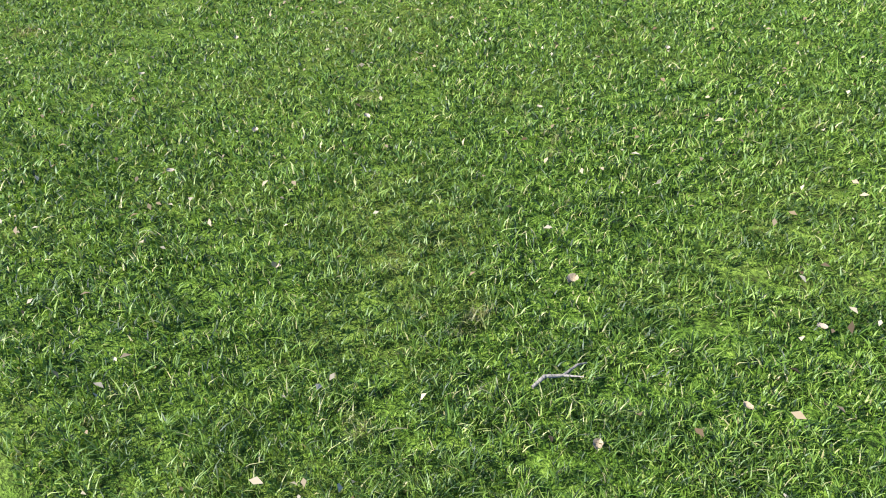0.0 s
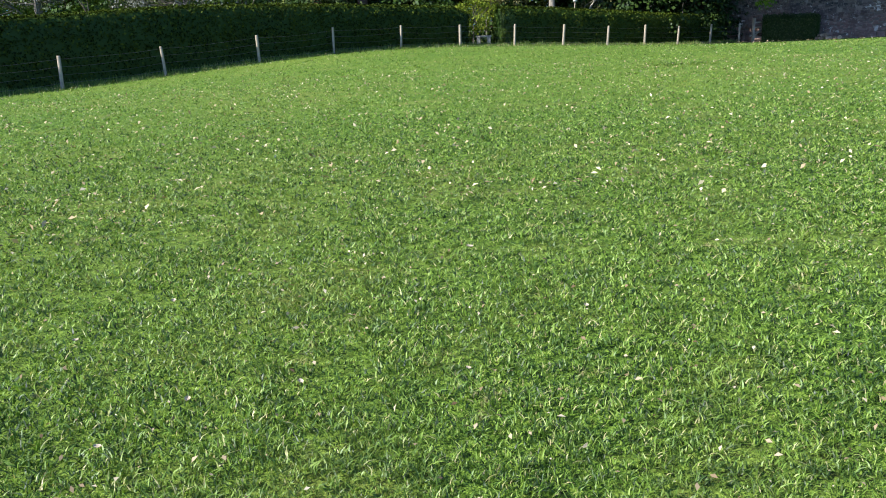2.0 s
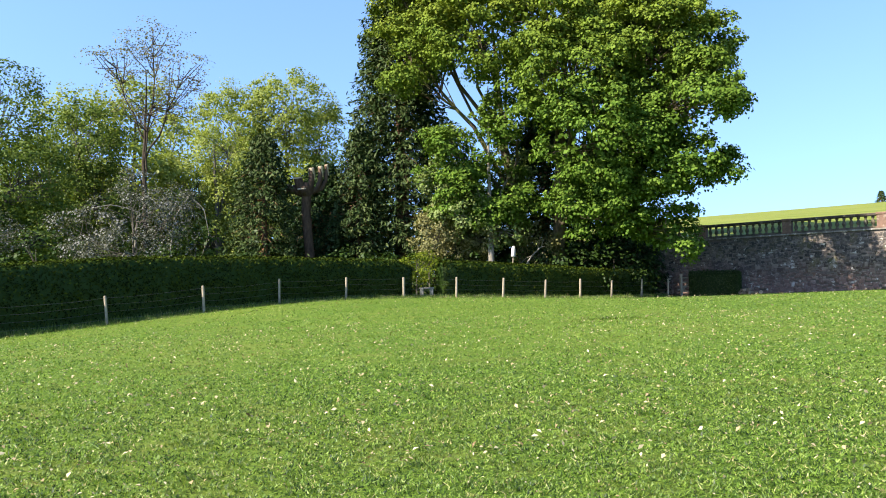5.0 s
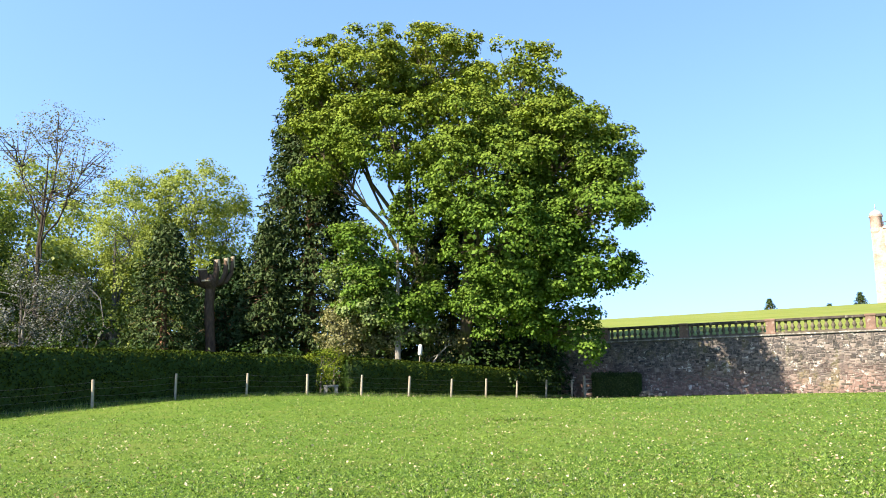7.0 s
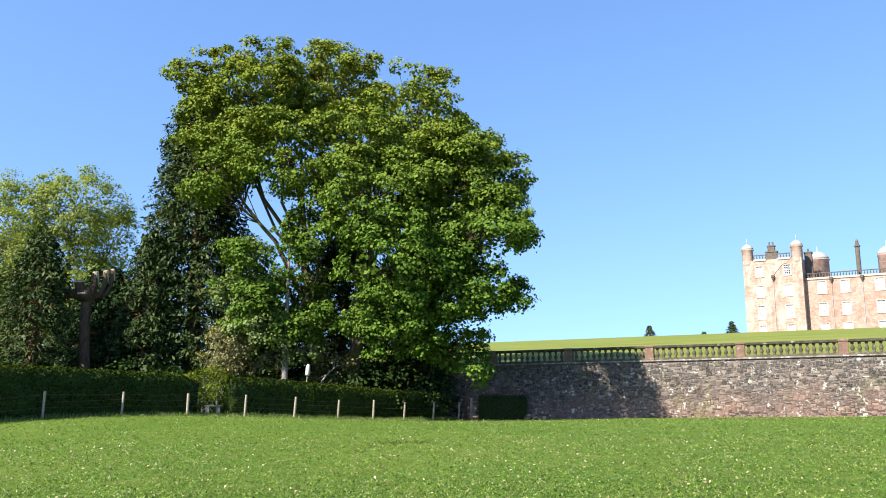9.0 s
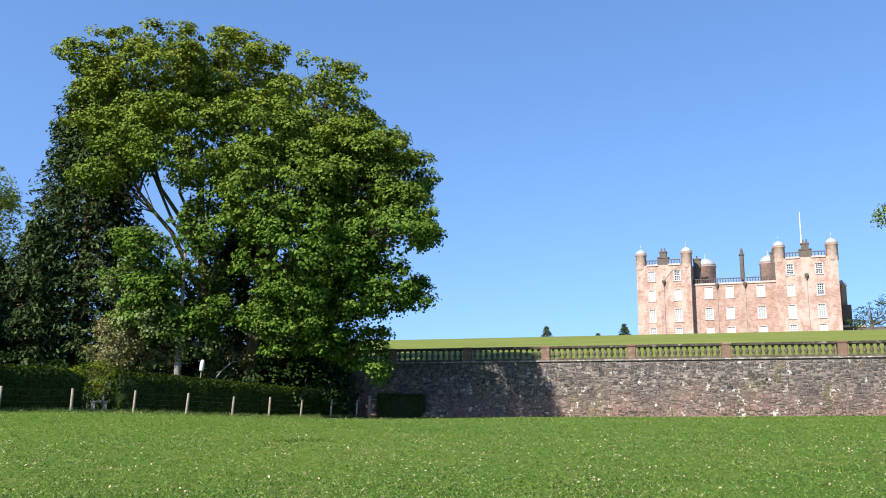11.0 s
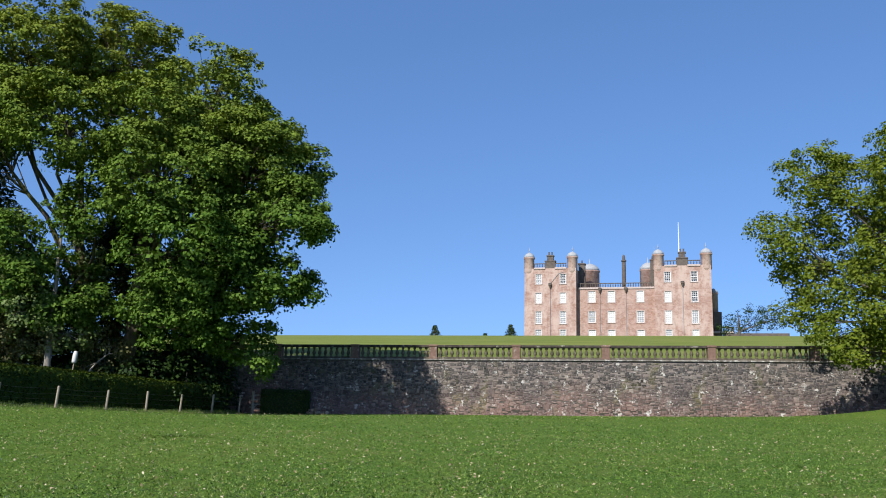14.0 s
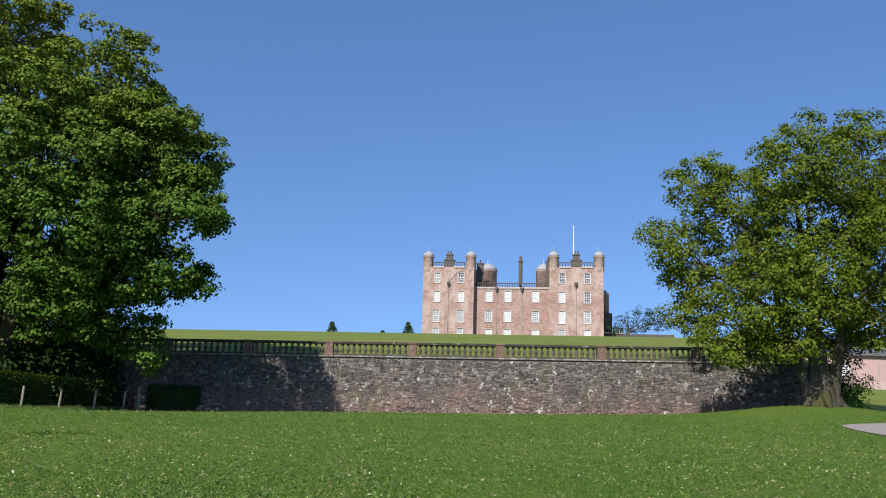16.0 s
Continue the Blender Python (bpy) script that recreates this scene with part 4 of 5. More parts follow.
LIME = [(0.5, 20.0, 4.9, 4.0), (-5.6, 18.6, 4.2, 3.8), (4.0, 16.6, 2.3, 3.4), (-2.0, 13.6, 6.0, 4.0), (2.5, 9.0, 5.0, 4.0), (-5.5, 9.0, 4.5, 4.0)]
broadleaf("lime_tree", -64.9, 59.5, LIME, "bright yellow-green spring tree in the wood", M_LIME, M_GREYBARK, 71, leaf=0.13, per_clump=110, per_area=0.5, clump=1.0, spread_v=0.5, fill=0.8)
broadleaf("lime_tree", -78.0, 50.0, LIME, "bright yellow-green spring tree in the wood", M_LIME, M_GREYBARK, 72, leaf=0.17, per_clump=55, per_area=0.4, clump=1.2, spread_v=0.5)
BEECH = [(0.5, 12.6, 3.0, 3.4), (-2.4, 9.2, 3.2, 3.4), (1.7, 8.2, 3.2, 3.2), (-1.0, 5.0, 3.6, 2.4), (2.8, 4.6, 2.6, 2.2)]
broadleaf("beech_tree", -61.3, 34.1, BEECH, "fresh green beech at the wood edge", M_BEECH, M_GREYBARK, 73, leaf=0.11, per_clump=100, per_area=0.7, clump=0.9, spread_v=0.6)
broadleaf("beech_tree", -54.9, 24.6, BEECH, "slender light green beech with thin foliage", M_BEECH, M_GREYBARK, 74, leaf=0.10, per_clump=100, per_area=0.6, clump=0.9, spread_v=0.6)
broadleaf("beech_tree", -62.0, 15.5, BEECH, "fresh green beech at the wood edge", M_BEECH, M_GREYBARK, 75, leaf=0.11, per_clump=100, per_area=0.7, clump=0.9, spread_v=0.6)
broadleaf("beech_tree", -56.0, 44.0, BEECH, "pale yellow-green tree at the wood edge", M_LIME, M_GREYBARK, 76, leaf=0.11, per_clump=90, per_area=0.6, clump=0.9, spread_v=0.6)
BUDDING = [(0.5, 18.2, 2.4, 1.6), (-1.9, 16.4, 2.0, 1.6), (2.6, 16.0, 1.9, 1.6), (0.4, 13.8, 2.9, 1.3)]
broadleaf("bare_tree", -50.2, 33.0, BUDDING, "thin tree just coming into bud, twigs bare", M_BUD, M_DARKBARK, 77, leaf=0.08, per_clump=26, per_area=1.0, clump=0.7, spread_v=0.7, trunk=0.27, fork=0.5, twigs=0.45, flare=1.3, thin=0.035)
broadleaf("silver_shrub", -38.9, 24.8, [(0.1, 4.6, 2.7, 1.7), (-2.6, 3.9, 1.6, 1.4), (1.9, 4.9, 1.6, 1.6), (0.2, 6.4, 1.0, 0.9), (0.0, 2.8, 3.0, 1.4)], "tangled shrub with pale silvery blossom and dark twigs", M_SILVER, M_GREYBARK, 78, leaf=0.06, per_clump=80, per_area=1.1, clump=0.5, spread_v=0.6, trunk=0.12, fork=0.15, category="shrub", twigs=0.4)
broadleaf("silver_shrub", -40.4, 17.8, [(0.1, 3.9, 2.0, 1.0), (-1.6, 3.4, 1.2, 0.9)], "low tangled shrub with grey-brown twigs", M_SILVER, M_GREYBARK, 79, leaf=0.05, per_clump=45, per_area=1.2, clump=0.5, spread_v=0.6, trunk=0.12, fork=0.15, category="shrub", twigs=1.0)
broadleaf("bronze_shrub", -32.3, 43.4, [(0.9, 5.3, 2.2, 1.7), (-0.6, 4.2, 1.6, 1.4), (2.4, 4.3, 1.6, 1.4), (0.9, 3.1, 2.5, 1.5)], "bronze-leaved bush behind the hedge", M_BROWN, M_GREYBARK, 80, leaf=0.075, per_clump=110, per_area=1.5, clump=0.5, fill=8.0, spread_v=0.6, trunk=0.12, fork=0.12, category="shrub")
broadleaf("shrub", -27.5, 46.4, [(0.1, 4.1, 1.6, 1.3), (0.7, 3.2, 1.4, 1.2)], "small olive green bush behind the hedge", M_BROWN, M_GREYBARK, 81, leaf=0.085, per_clump=60, per_area=1.1, clump=0.5, spread_v=0.6, trunk=0.1, fork=0.12, category="shrub")
broadleaf("sapling_tree", -29.1, 43.9, [(-2.6, 7.6, 1.6, 1.6), (-2.0, 9.9, 1.1, 1.2), (-1.6, 5.4, 1.7, 1.3), (2.0, 6.8, 1.5, 1.5), (1.3, 4.4, 1.6, 1.2), (1.6, 9.4, 0.9, 1.1)], "young sycamore with a bleached bare trunk", M_LIT_SYC, M_PALEBARK, 82, leaf=0.11, per_clump=110, per_area=0.9, clump=0.65, fill=2.0, spread_v=0.5, fork=0.35, flare=1.2, stems=[(0.3, -0.5, 0.1, -1.6, 13.5, 0.24)])

broadleaf("hedge_bush", -28.7, 36.0, [(0, 1.7, 0.9, 0.9), (-0.8, 1.3, 0.7, 0.8), (0.7, 1.9, 0.6, 0.6)], "loose leafy bush filling the gap in the hedge", M_OAK, M_GREYBARK, 83, leaf=0.06, per_clump=60, per_area=2.2, clump=0.35, spread_v=0.5, trunk=0.06, fork=0.1, category="shrub")
_rng = random.Random(7)
for _k in range(17):
    _a = radians(76 - _k * 3.2)
    _r = _rng.uniform(49, 56) if _k < 10 else _rng.uniform(51, 56)
    _h = _rng.uniform(2.4, 4.4)
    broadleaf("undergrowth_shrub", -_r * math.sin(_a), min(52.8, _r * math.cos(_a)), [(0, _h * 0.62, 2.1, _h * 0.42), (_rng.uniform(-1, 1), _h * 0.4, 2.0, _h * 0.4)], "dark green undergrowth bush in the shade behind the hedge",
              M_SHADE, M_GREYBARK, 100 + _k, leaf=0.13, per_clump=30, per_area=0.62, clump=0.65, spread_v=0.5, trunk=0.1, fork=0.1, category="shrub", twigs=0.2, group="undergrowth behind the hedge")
for _k in range(10):
    _a = radians(74 - _k * 3.4)
    _r = _rng.uniform(72, 84)
    broadleaf("wood_tree", -_r * math.sin(_a), _r * math.cos(_a), [(0, 8.5, 4.2, 4.2), (-3.0, 6.0, 3.6, 3.6), (3.0, 5.2, 3.6, 3.4), (0, 3.5, 4.5, 3.0)], "green woodland tree deep behind the hedge",
              M_LIME if _k % 3 else M_BEECH, M_GREYBARK, 130 + _k, leaf=0.19, per_clump=52, per_area=0.42, clump=1.1, spread_v=0.5, twigs=0.2, group="wood behind the hedge")
for _x, _y, _h, _w in ((-24.0, 170, 3.0, 2.3), (-13.5, 172, 1.5, 1.0), (-8.0, 170, 3.2, 2.1)):
    conifer("small_conifer", _x, _y, _h + 1.6, [_w, _w * 1.05, _w * 0.7, _w * 0.35, 0.1], "small dark conifer on the far skyline of the bank", M_CONIFER, M_REDBARK, int(200 + _h * 10), sprays=420, spray=0.45, group="conifers on the skyline")
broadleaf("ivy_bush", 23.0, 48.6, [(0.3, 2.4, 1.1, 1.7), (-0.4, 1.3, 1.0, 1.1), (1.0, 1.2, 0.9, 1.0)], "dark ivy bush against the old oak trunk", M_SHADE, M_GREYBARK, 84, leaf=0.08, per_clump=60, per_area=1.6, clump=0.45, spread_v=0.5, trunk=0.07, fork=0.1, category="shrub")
broadleaf("far_bush", 38.0, 170, [(0, 5.5, 3.2, 2.4), (3.0, 6.0, 2.6, 2.6), (6.0, 5.5, 3.0, 2.6), (-2.5, 4.2, 1.8, 1.4)], "thin-leaved trees beyond the bank beside the castle", M_SHADE, M_GREYBARK, 210, leaf=0.16, per_clump=30, per_area=0.4, clump=0.8, spread_v=0.5, category="bush")


def lopped_trunk(x, y):
    """A dead trunk with its limbs sawn off."""
    az = math.degrees(math.atan2(-x, y))
    t = thing("lopped_tree", pose(x, y, float(terrain(x, y)), 0, 0, az), "dead tree trunk with limbs sawn off to stubs", "tree")
    main = [((0, 0, -0.3), (0.1, 0, 3), (-0.1, 0, 6), (0.0, 0, 8.0))]
    lines = [(np.array(main[0]), [0.46, 0.35, 0.32, 0.36], 10, 0.08)]
    stubs = [(-1.25, 0.1, 7.9, 0.27), (-0.6, -0.3, 8.35, 0.3), (0.3, -0.2, 9.0, 0.2), (0.9, 0.0, 9.15, 0.17), (1.3, 0.2, 9.3, 0.13), (-1.6, -0.2, 7.2, 0.22), (-0.3, -0.5, 7.6, 0.34)]
    for u, v, z, r in stubs:
        lines.append((np.array([(0, 0, 7.2), (u * 0.75, v, 7.6), (u, v, 8.2 if z > 8.3 else 7.4), (u * 1.03, v, z)]), [r * 1.1, r * 1.1, r, r * 0.92], 9, 0.06))
    child("trunk", raw_mesh("trunk", *tubes(lines), M_SAWNBARK, True), t)
    for u, v, z, r in stubs:
        part("cut_face", lathe([(r * 0.9, -0.75 if r < 0.21 else -0.12), (r * 1.04, -0.3 if r < 0.21 else -0.08), (r * 1.0, -0.02), (r * 0.8, 0.02)], 10), M_CUT, t, "pale sawn wood", m=pose(u * 1.03, v, z, 6, -5, 0))


lopped_trunk(-40.4, 38.9)


def dead_branch(name, x, y, z, curve, radius, label, rz=None):
    az = math.degrees(math.atan2(-x, y)) if rz is None else rz
    pts = np.array(curve, float)
    dense = np.concatenate([bezier(pts[i], (pts[i] + pts[i + 1]) / 2 + np.array([0.0, 0.1, 0.12]), pts[i + 1], 5)[:-1] for i in range(len(pts) - 1)] + [pts[-1:]])
    lines = [(dense, np.linspace(radius, radius * 0.25, len(dense)), 6, 0.06)]
    rng = np.random.default_rng(int(abs(x * 10)))
    for k in range(2, len(dense) - 2, 2):
        d = rng.normal(size=3) * [0.5, 0.3, 0.5]
        lines.append((np.array([dense[k], dense[k] + d * 0.6, dense[k] + d + [0, 0, -0.15]]), [radius * 0.35, radius * 0.22, radius * 0.08], 4, 0))
    ob = tagged(new(name, raw_mesh(name, *tubes(lines), M_PALEBARK, True)), label, "branch")
    ob.matrix_basis = pose(x, y, z, 0, 0, az)


dead_branch("dead_branch", -44.0, 31.5, 0.5, [(-1.2, 0, 0), (-0.5, 0, 5.6), (0.4, 0, 7.0), (1.3, 0, 6.2), (1.6, 0, 4.6), (1.2, 0, 3.4)], 0.05, "bleached dead branch arching over in the scrub")
dead_branch("dead_branch", -44.4, 27.0, 0.4, [(0.9, 0, 0), (1.3, 0, 5.9), (-0.2, 0, 6.3), (-2.3, 0, 5.7)], 0.045, "pale broken branch sticking out of the scrub")
dead_branch("dead_branch", -27.2, 44.6, 1.2, [(0.2, 0, 0), (0.6, 0, 1.6), (1.3, 0, 2.4), (1.7, 0, 2.6)], 0.07, "grey bare branch poking above the hedge")

# ---------------------------------------------------------------- small things by the hedge and wall
_tube = thing("tree_guard", pose(-27.25, 43.75, float(lawn(-27.25, 43.75)), 0, 4, 20), "white plastic tree guard standing behind the hedge", "tree guard")
part("stake", lathe([(0.03, -0.2), (0.03, 3.0)], 7), M_POST, _tube, "wooden stake")
part("sleeve", lathe([(0.12, 2.62), (0.14, 2.7), (0.14, 3.1), (0.09, 3.28), (0.04, 3.3)], 10), M_PLASTIC, _tube, "white plastic sleeve", True)
_bench = thing("stone_bench", pose(-28.4, 36.5, float(lawn(-28.4, 36.5)), 0, 0, 42), "pale stone bench slab in the hedge gap", "bench")
part("slab", boxed(-0.42, 0.42, -0.15, 0.15, 0.5, 0.6, bevel=0.02), M_PALE, _bench)
for _u in (-0.28, 0.28):
    part("leg", boxed(_u - 0.09, _u + 0.09, -0.14, 0.14, -0.05, 0.498, bevel=0.01), M_PALE, _bench)
_rng = random.Random(17)
for _k in range(9):
    _u, _z = (_k % 6) * 0.26, 0.10 + 0.17 * (_k // 6)
    _r = _rng.uniform(0.07, 0.12)
    _x, _y = -15.9 + _u + 0.12 * (_k // 6), 53.2 + _rng.uniform(-0.1, 0.1)
    _log = new("log", bm_mesh("log", lathe([(_r * 0.93, 0), (_r, 0.02), (_r * 0.97, 0.5), (_r * 0.9, 0.53)], 9), M_CUT if _k % 2 else M_LOG))
    _log.matrix_basis = pose(_x, _y, float(lawn(_x, _y)) + _z, 90, 0, _rng.uniform(-14, 14))
    tagged(_log, "short cut log piled at the wall foot", "log", "log pile at the wall")
_gate = thing("wooden_gate", pose(-19.45, 52.4, float(lawn(-19.45, 52.4)), 0, 0, 62), "old narrow wooden gate between fence and wall", "gate")
for _u in (0.0, 1.15):
    part("gate_post", boxed(_u - 0.07, _u + 0.07, -0.07, 0.07, -0.2, 1.45, bevel=0.01), M_POST, _gate)
for _z in (0.3, 0.6, 0.9, 1.2):
    part("rail", boxed(0.08, 1.07, -0.025, 0.025, _z - 0.045, _z + 0.045, bevel=0.005), M_POST, _gate)
part("brace", boxed(-0.62, 0.62, -0.02, 0.02, -0.04, 0.04, bevel=0.005), M_POST, _gate, m=pose(0.575, 0.05, 0.75, 0, -42, 0))

# ---------------------------------------------------------------- castle
CASTLE = pose(16.3, 200.0, 0, 0, 0, -9)
GROUND_C = 12.4


def panel(x0, x1, z0, z1, y, depth, holes):
    """A wall panel facing -y with openings cut through it; holes: (x0, x1, z0, z1)."""
    bm = bmesh.new()
    xs = sorted({x0, x1, *(h[0] for h in holes), *(h[1] for h in holes)})
    zs = sorted({z0, z1, *(h[2] for h in holes), *(h[3] for h in holes)})
    solid = {}
    for i in range(len(xs) - 1):
        for j in range(len(zs) - 1):
            cx, cz = (xs[i] + xs[i + 1]) / 2, (zs[j] + zs[j + 1]) / 2
            solid[i, j] = not any(h[0] < cx < h[1] and h[2] < cz < h[3] for h in holes)

    def quad(*pts):
        bm.faces.new([bm.verts.new(p) for p in pts])

    for (i, j), s in solid.items():
        if not s:
            continue
        a, b, c, d = xs[i], xs[i + 1], zs[j], zs[j + 1]
        quad((a, y, c), (b, y, c), (b, y, d), (a, y, d))
        quad((b, y + depth, c), (a, y + depth, c), (a, y + depth, d), (b, y + depth, d))
        if not solid.get((i - 1, j)):
            quad((a, y + depth, c), (a, y, c), (a, y, d), (a, y + depth, d))
        if not solid.get((i + 1, j)):
            quad((b, y, c), (b, y + depth, c), (b, y + depth, d), (b, y, d))
        if not solid.get((i, j - 1)):
            quad((a, y + depth, c), (b, y + depth, c), (b, y, c), (a, y, c))
        if not solid.get((i, j + 1)):
            quad((a, y, d), (b, y, d), (b, y + depth, d), (a, y + depth, d))
    bmesh.ops.remove_doubles(bm, verts=bm.verts[:], dist=0.001)
    return bm


def sash_window(parent, x0, x1, z0, z1, y, blind, bars=True):
    """A sash window set back in its opening: stone margin, white sash, glazing bars, and a pane or a drawn blind."""
    w = part("window", window_margin(x0, x1, z0, z1, y), M_TRIM, parent, "sash window with pale stone margin" + ("", " and drawn white blind", " and grey net curtain")[blind])
    bm = bmesh.new()
    t = 0.12
    yf = y + 0.12
    for q in ((x0, x0 + t, z0, z1), (x1 - t, x1, z0, z1), (x0 + t, x1 - t, z0, z0 + t), (x0 + t, x1 - t, z1 - t, z1), (x0 + t, x1 - t, (z0 + z1) / 2 - 0.06, (z0 + z1) / 2 + 0.06)):
        box(bm, q[0], q[1], yf, yf + 0.1, q[2], q[3])
    part("sash", bm, M_WHITE, w, "white painted sash")
    if bars:
        bm = bmesh.new()
        for k in (1, 2):
            xm = x0 + t + (x1 - x0 - 2 * t) * k / 3
            box(bm, xm - 0.028, xm + 0.028, yf + 0.03, yf + 0.08, z0 + t, z1 - t)
        for k in (1, 2, 4, 5):
            zm = z0 + (z1 - z0) * k / 6
            box(bm, x0 + t, x1 - t, yf + 0.032, yf + 0.078, zm - 0.03, zm + 0.03)
        part("glazing_grid", bm, M_WHITE, w)
    part("pane", boxed(x0 + 0.02, x1 - 0.02, yf + 0.09, yf + 0.12, z0 + 0.02, z1 - 0.02), (M_GLASS, M_BLIND, M_NET)[blind], w, ("dark glass", "drawn white blind behind the sash", "grey net curtain behind the glass")[blind])


def window_margin(x0, x1, z0, z1, y):
    bm = bmesh.new()
    e = 0.16
    for q in ((x0 - e, x0, z0, z1), (x1, x1 + e, z0, z1), (x0 - e, x1 + e, z1, z1 + e)):
        box(bm, q[0], q[1], y - 0.04, y + 0.1, q[2], q[3])
    box(bm, x0 - e - 0.05, x1 + e + 0.05, y - 0.14, y + 0.1, z0 - 0.17, z0)
    return bm


def parapet(parent, x0, x1, y, z, h=1.15, step=0.62):
    part("cornice", boxed(x0, x1, y - 0.22, y + 0.5, z - 0.35, z + 0.12, bevel=0.05), M_TRIM, parent, "pale projecting cornice")
    part("parapet_rail", boxed(x0, x1, y - 0.02, y + 0.28, z + h - 0.14, z + h + 0.06, bevel=0.02), M_CHIMNEY, parent)
    n = max(2, int((x1 - x0) / step))
    for k in range(n + 1):
        x = x0 + 0.12 + (x1 - x0 - 0.24) * k / n
        child("parapet_baluster", PARAPET_MESH, parent, m=pose(x, y + 0.13, z + 0.12))


PARAPET_MESH = bm_mesh("parapet_baluster", lathe([(0.13, 0), (0.08, 0.12), (0.15, 0.36), (0.07, 0.68), (0.13, 0.9)], 7), M_CHIMNEY, True)


def turret(parent, x, y, z, r=1.28, name="corner_turret"):
    t = part(name, lathe([(0.5, -1.7), (r * 0.8, -1.1), (r * 0.98, -0.65), (r, -0.55), (r, 2.6), (r * 1.14, 2.75), (r * 1.14, 3.0)], 18), M_CASTLE, parent, "round corner turret with leaded dome", True, pose(x, y, z))
    part("dome", lathe([(r * 1.1, 3.001), (r * 1.02, 3.4), (r * 0.8, 3.85), (r * 0.42, 4.2), (0.14, 4.36), (0.1, 4.5)], 18), M_LEAD, t, "grey leaded ogee dome", True)
    part("finial", lathe([(0.09, 4.5), (0.07, 4.7), (0.16, 4.85), (0.16, 4.98), (0.06, 5.1), (0.03, 5.7)], 8), M_LEAD, t, "small ball finial", True)


def chimney(parent, x, y, z0, z1, w, d, pots=2):
    bm = boxed(x - w / 2, x + w / 2, y - d / 2, y + d / 2, z0, z1 - 0.35, bevel=0.04)
    box(bm, x - w / 2 - 0.14, x + w / 2 + 0.14, y - d / 2 - 0.14, y + d / 2 + 0.14, z1 - 0.35, z1, bevel=0.05)
    c = part("chimney", bm, M_CHIMNEY, parent, "sooty stone chimney stack")
    for k in range(pots):
        px = x + (k - (pots - 1) / 2) * w / max(pots, 1) * 0.95
        part("chimney_pot", lathe([(0.24, z1), (0.2, z1 + 0.15), (0.18, z1 + 0.7), (0.23, z1 + 0.78), (0.15, z1 + 0.8)], 9), M_CHIMNEY, c, m=pose(px, y, 0))


def pipe(parent, pts, r=0.06):
    child("downpipe", raw_mesh("downpipe", *tubes([(pts, [r] * len(pts), 7, 0)]), M_LEAD), parent)


def hopper(parent, x, y, z):
    part("rain_hopper", lathe([(0.12, -0.7), (0.3, -0.1), (0.42, 0.0), (0.42, 0.55), (0.3, 0.6)], 8), M_CHIMNEY, parent, "dark lead rain hopper", m=pose(x, y, z))


def tower(castle, x0, x1, cols, blinds):
    """A square corner tower with its windows, parapet, turrets and chimney; front on y = 0."""
    rows = [(30.65, 33.1), (25.8, 28.4), (20.7, 23.75), (16.6, 19.2)]
    holes = [(c, c + 1.5, a, b) for c in cols for a, b in rows]
    t = part("tower", panel(x0, x1, GROUND_C, 34.6, 0.0, 0.7, holes), M_CASTLE, castle, "square pink sandstone tower")
    bm = bmesh.new()
    box(bm, x0, x0 + 0.7, 0.7, 13.0, GROUND_C, 34.6)
    box(bm, x1 - 0.7, x1, 0.7, 13.0, GROUND_C, 34.6)
    box(bm, x0 + 0.7, x1 - 0.7, 12.3, 13.0, GROUND_C, 34.6)
    box(bm, x0 + 0.7, x1 - 0.7, 0.7, 12.3, 34.0, 34.6)
    part("tower_side", bm, M_CASTLE, castle)
    for i, c in enumerate(cols):
        for j, (a, b) in enumerate(rows):
            sash_window(castle, c, c + 1.5, a, b, 0.0, blinds[i][j], True)
    mid = (x0 + x1) / 2
    parapet(castle, x0 + 2.4, mid - 1.2, 0.0, 34.7)
    parapet(castle, mid + 1.2, x1 - 2.4, 0.0, 34.7)
    for x in (x0 + 1.0, x1 - 1.0):
        turret(castle, x, 1.0, 34.5)
    chimney(castle, mid, 0.7, 34.0, 36.6, 2.5, 1.3, 0)
    chimney(castle, mid, 0.7, 36.58, 38.0, 1.6, 1.0, 2)


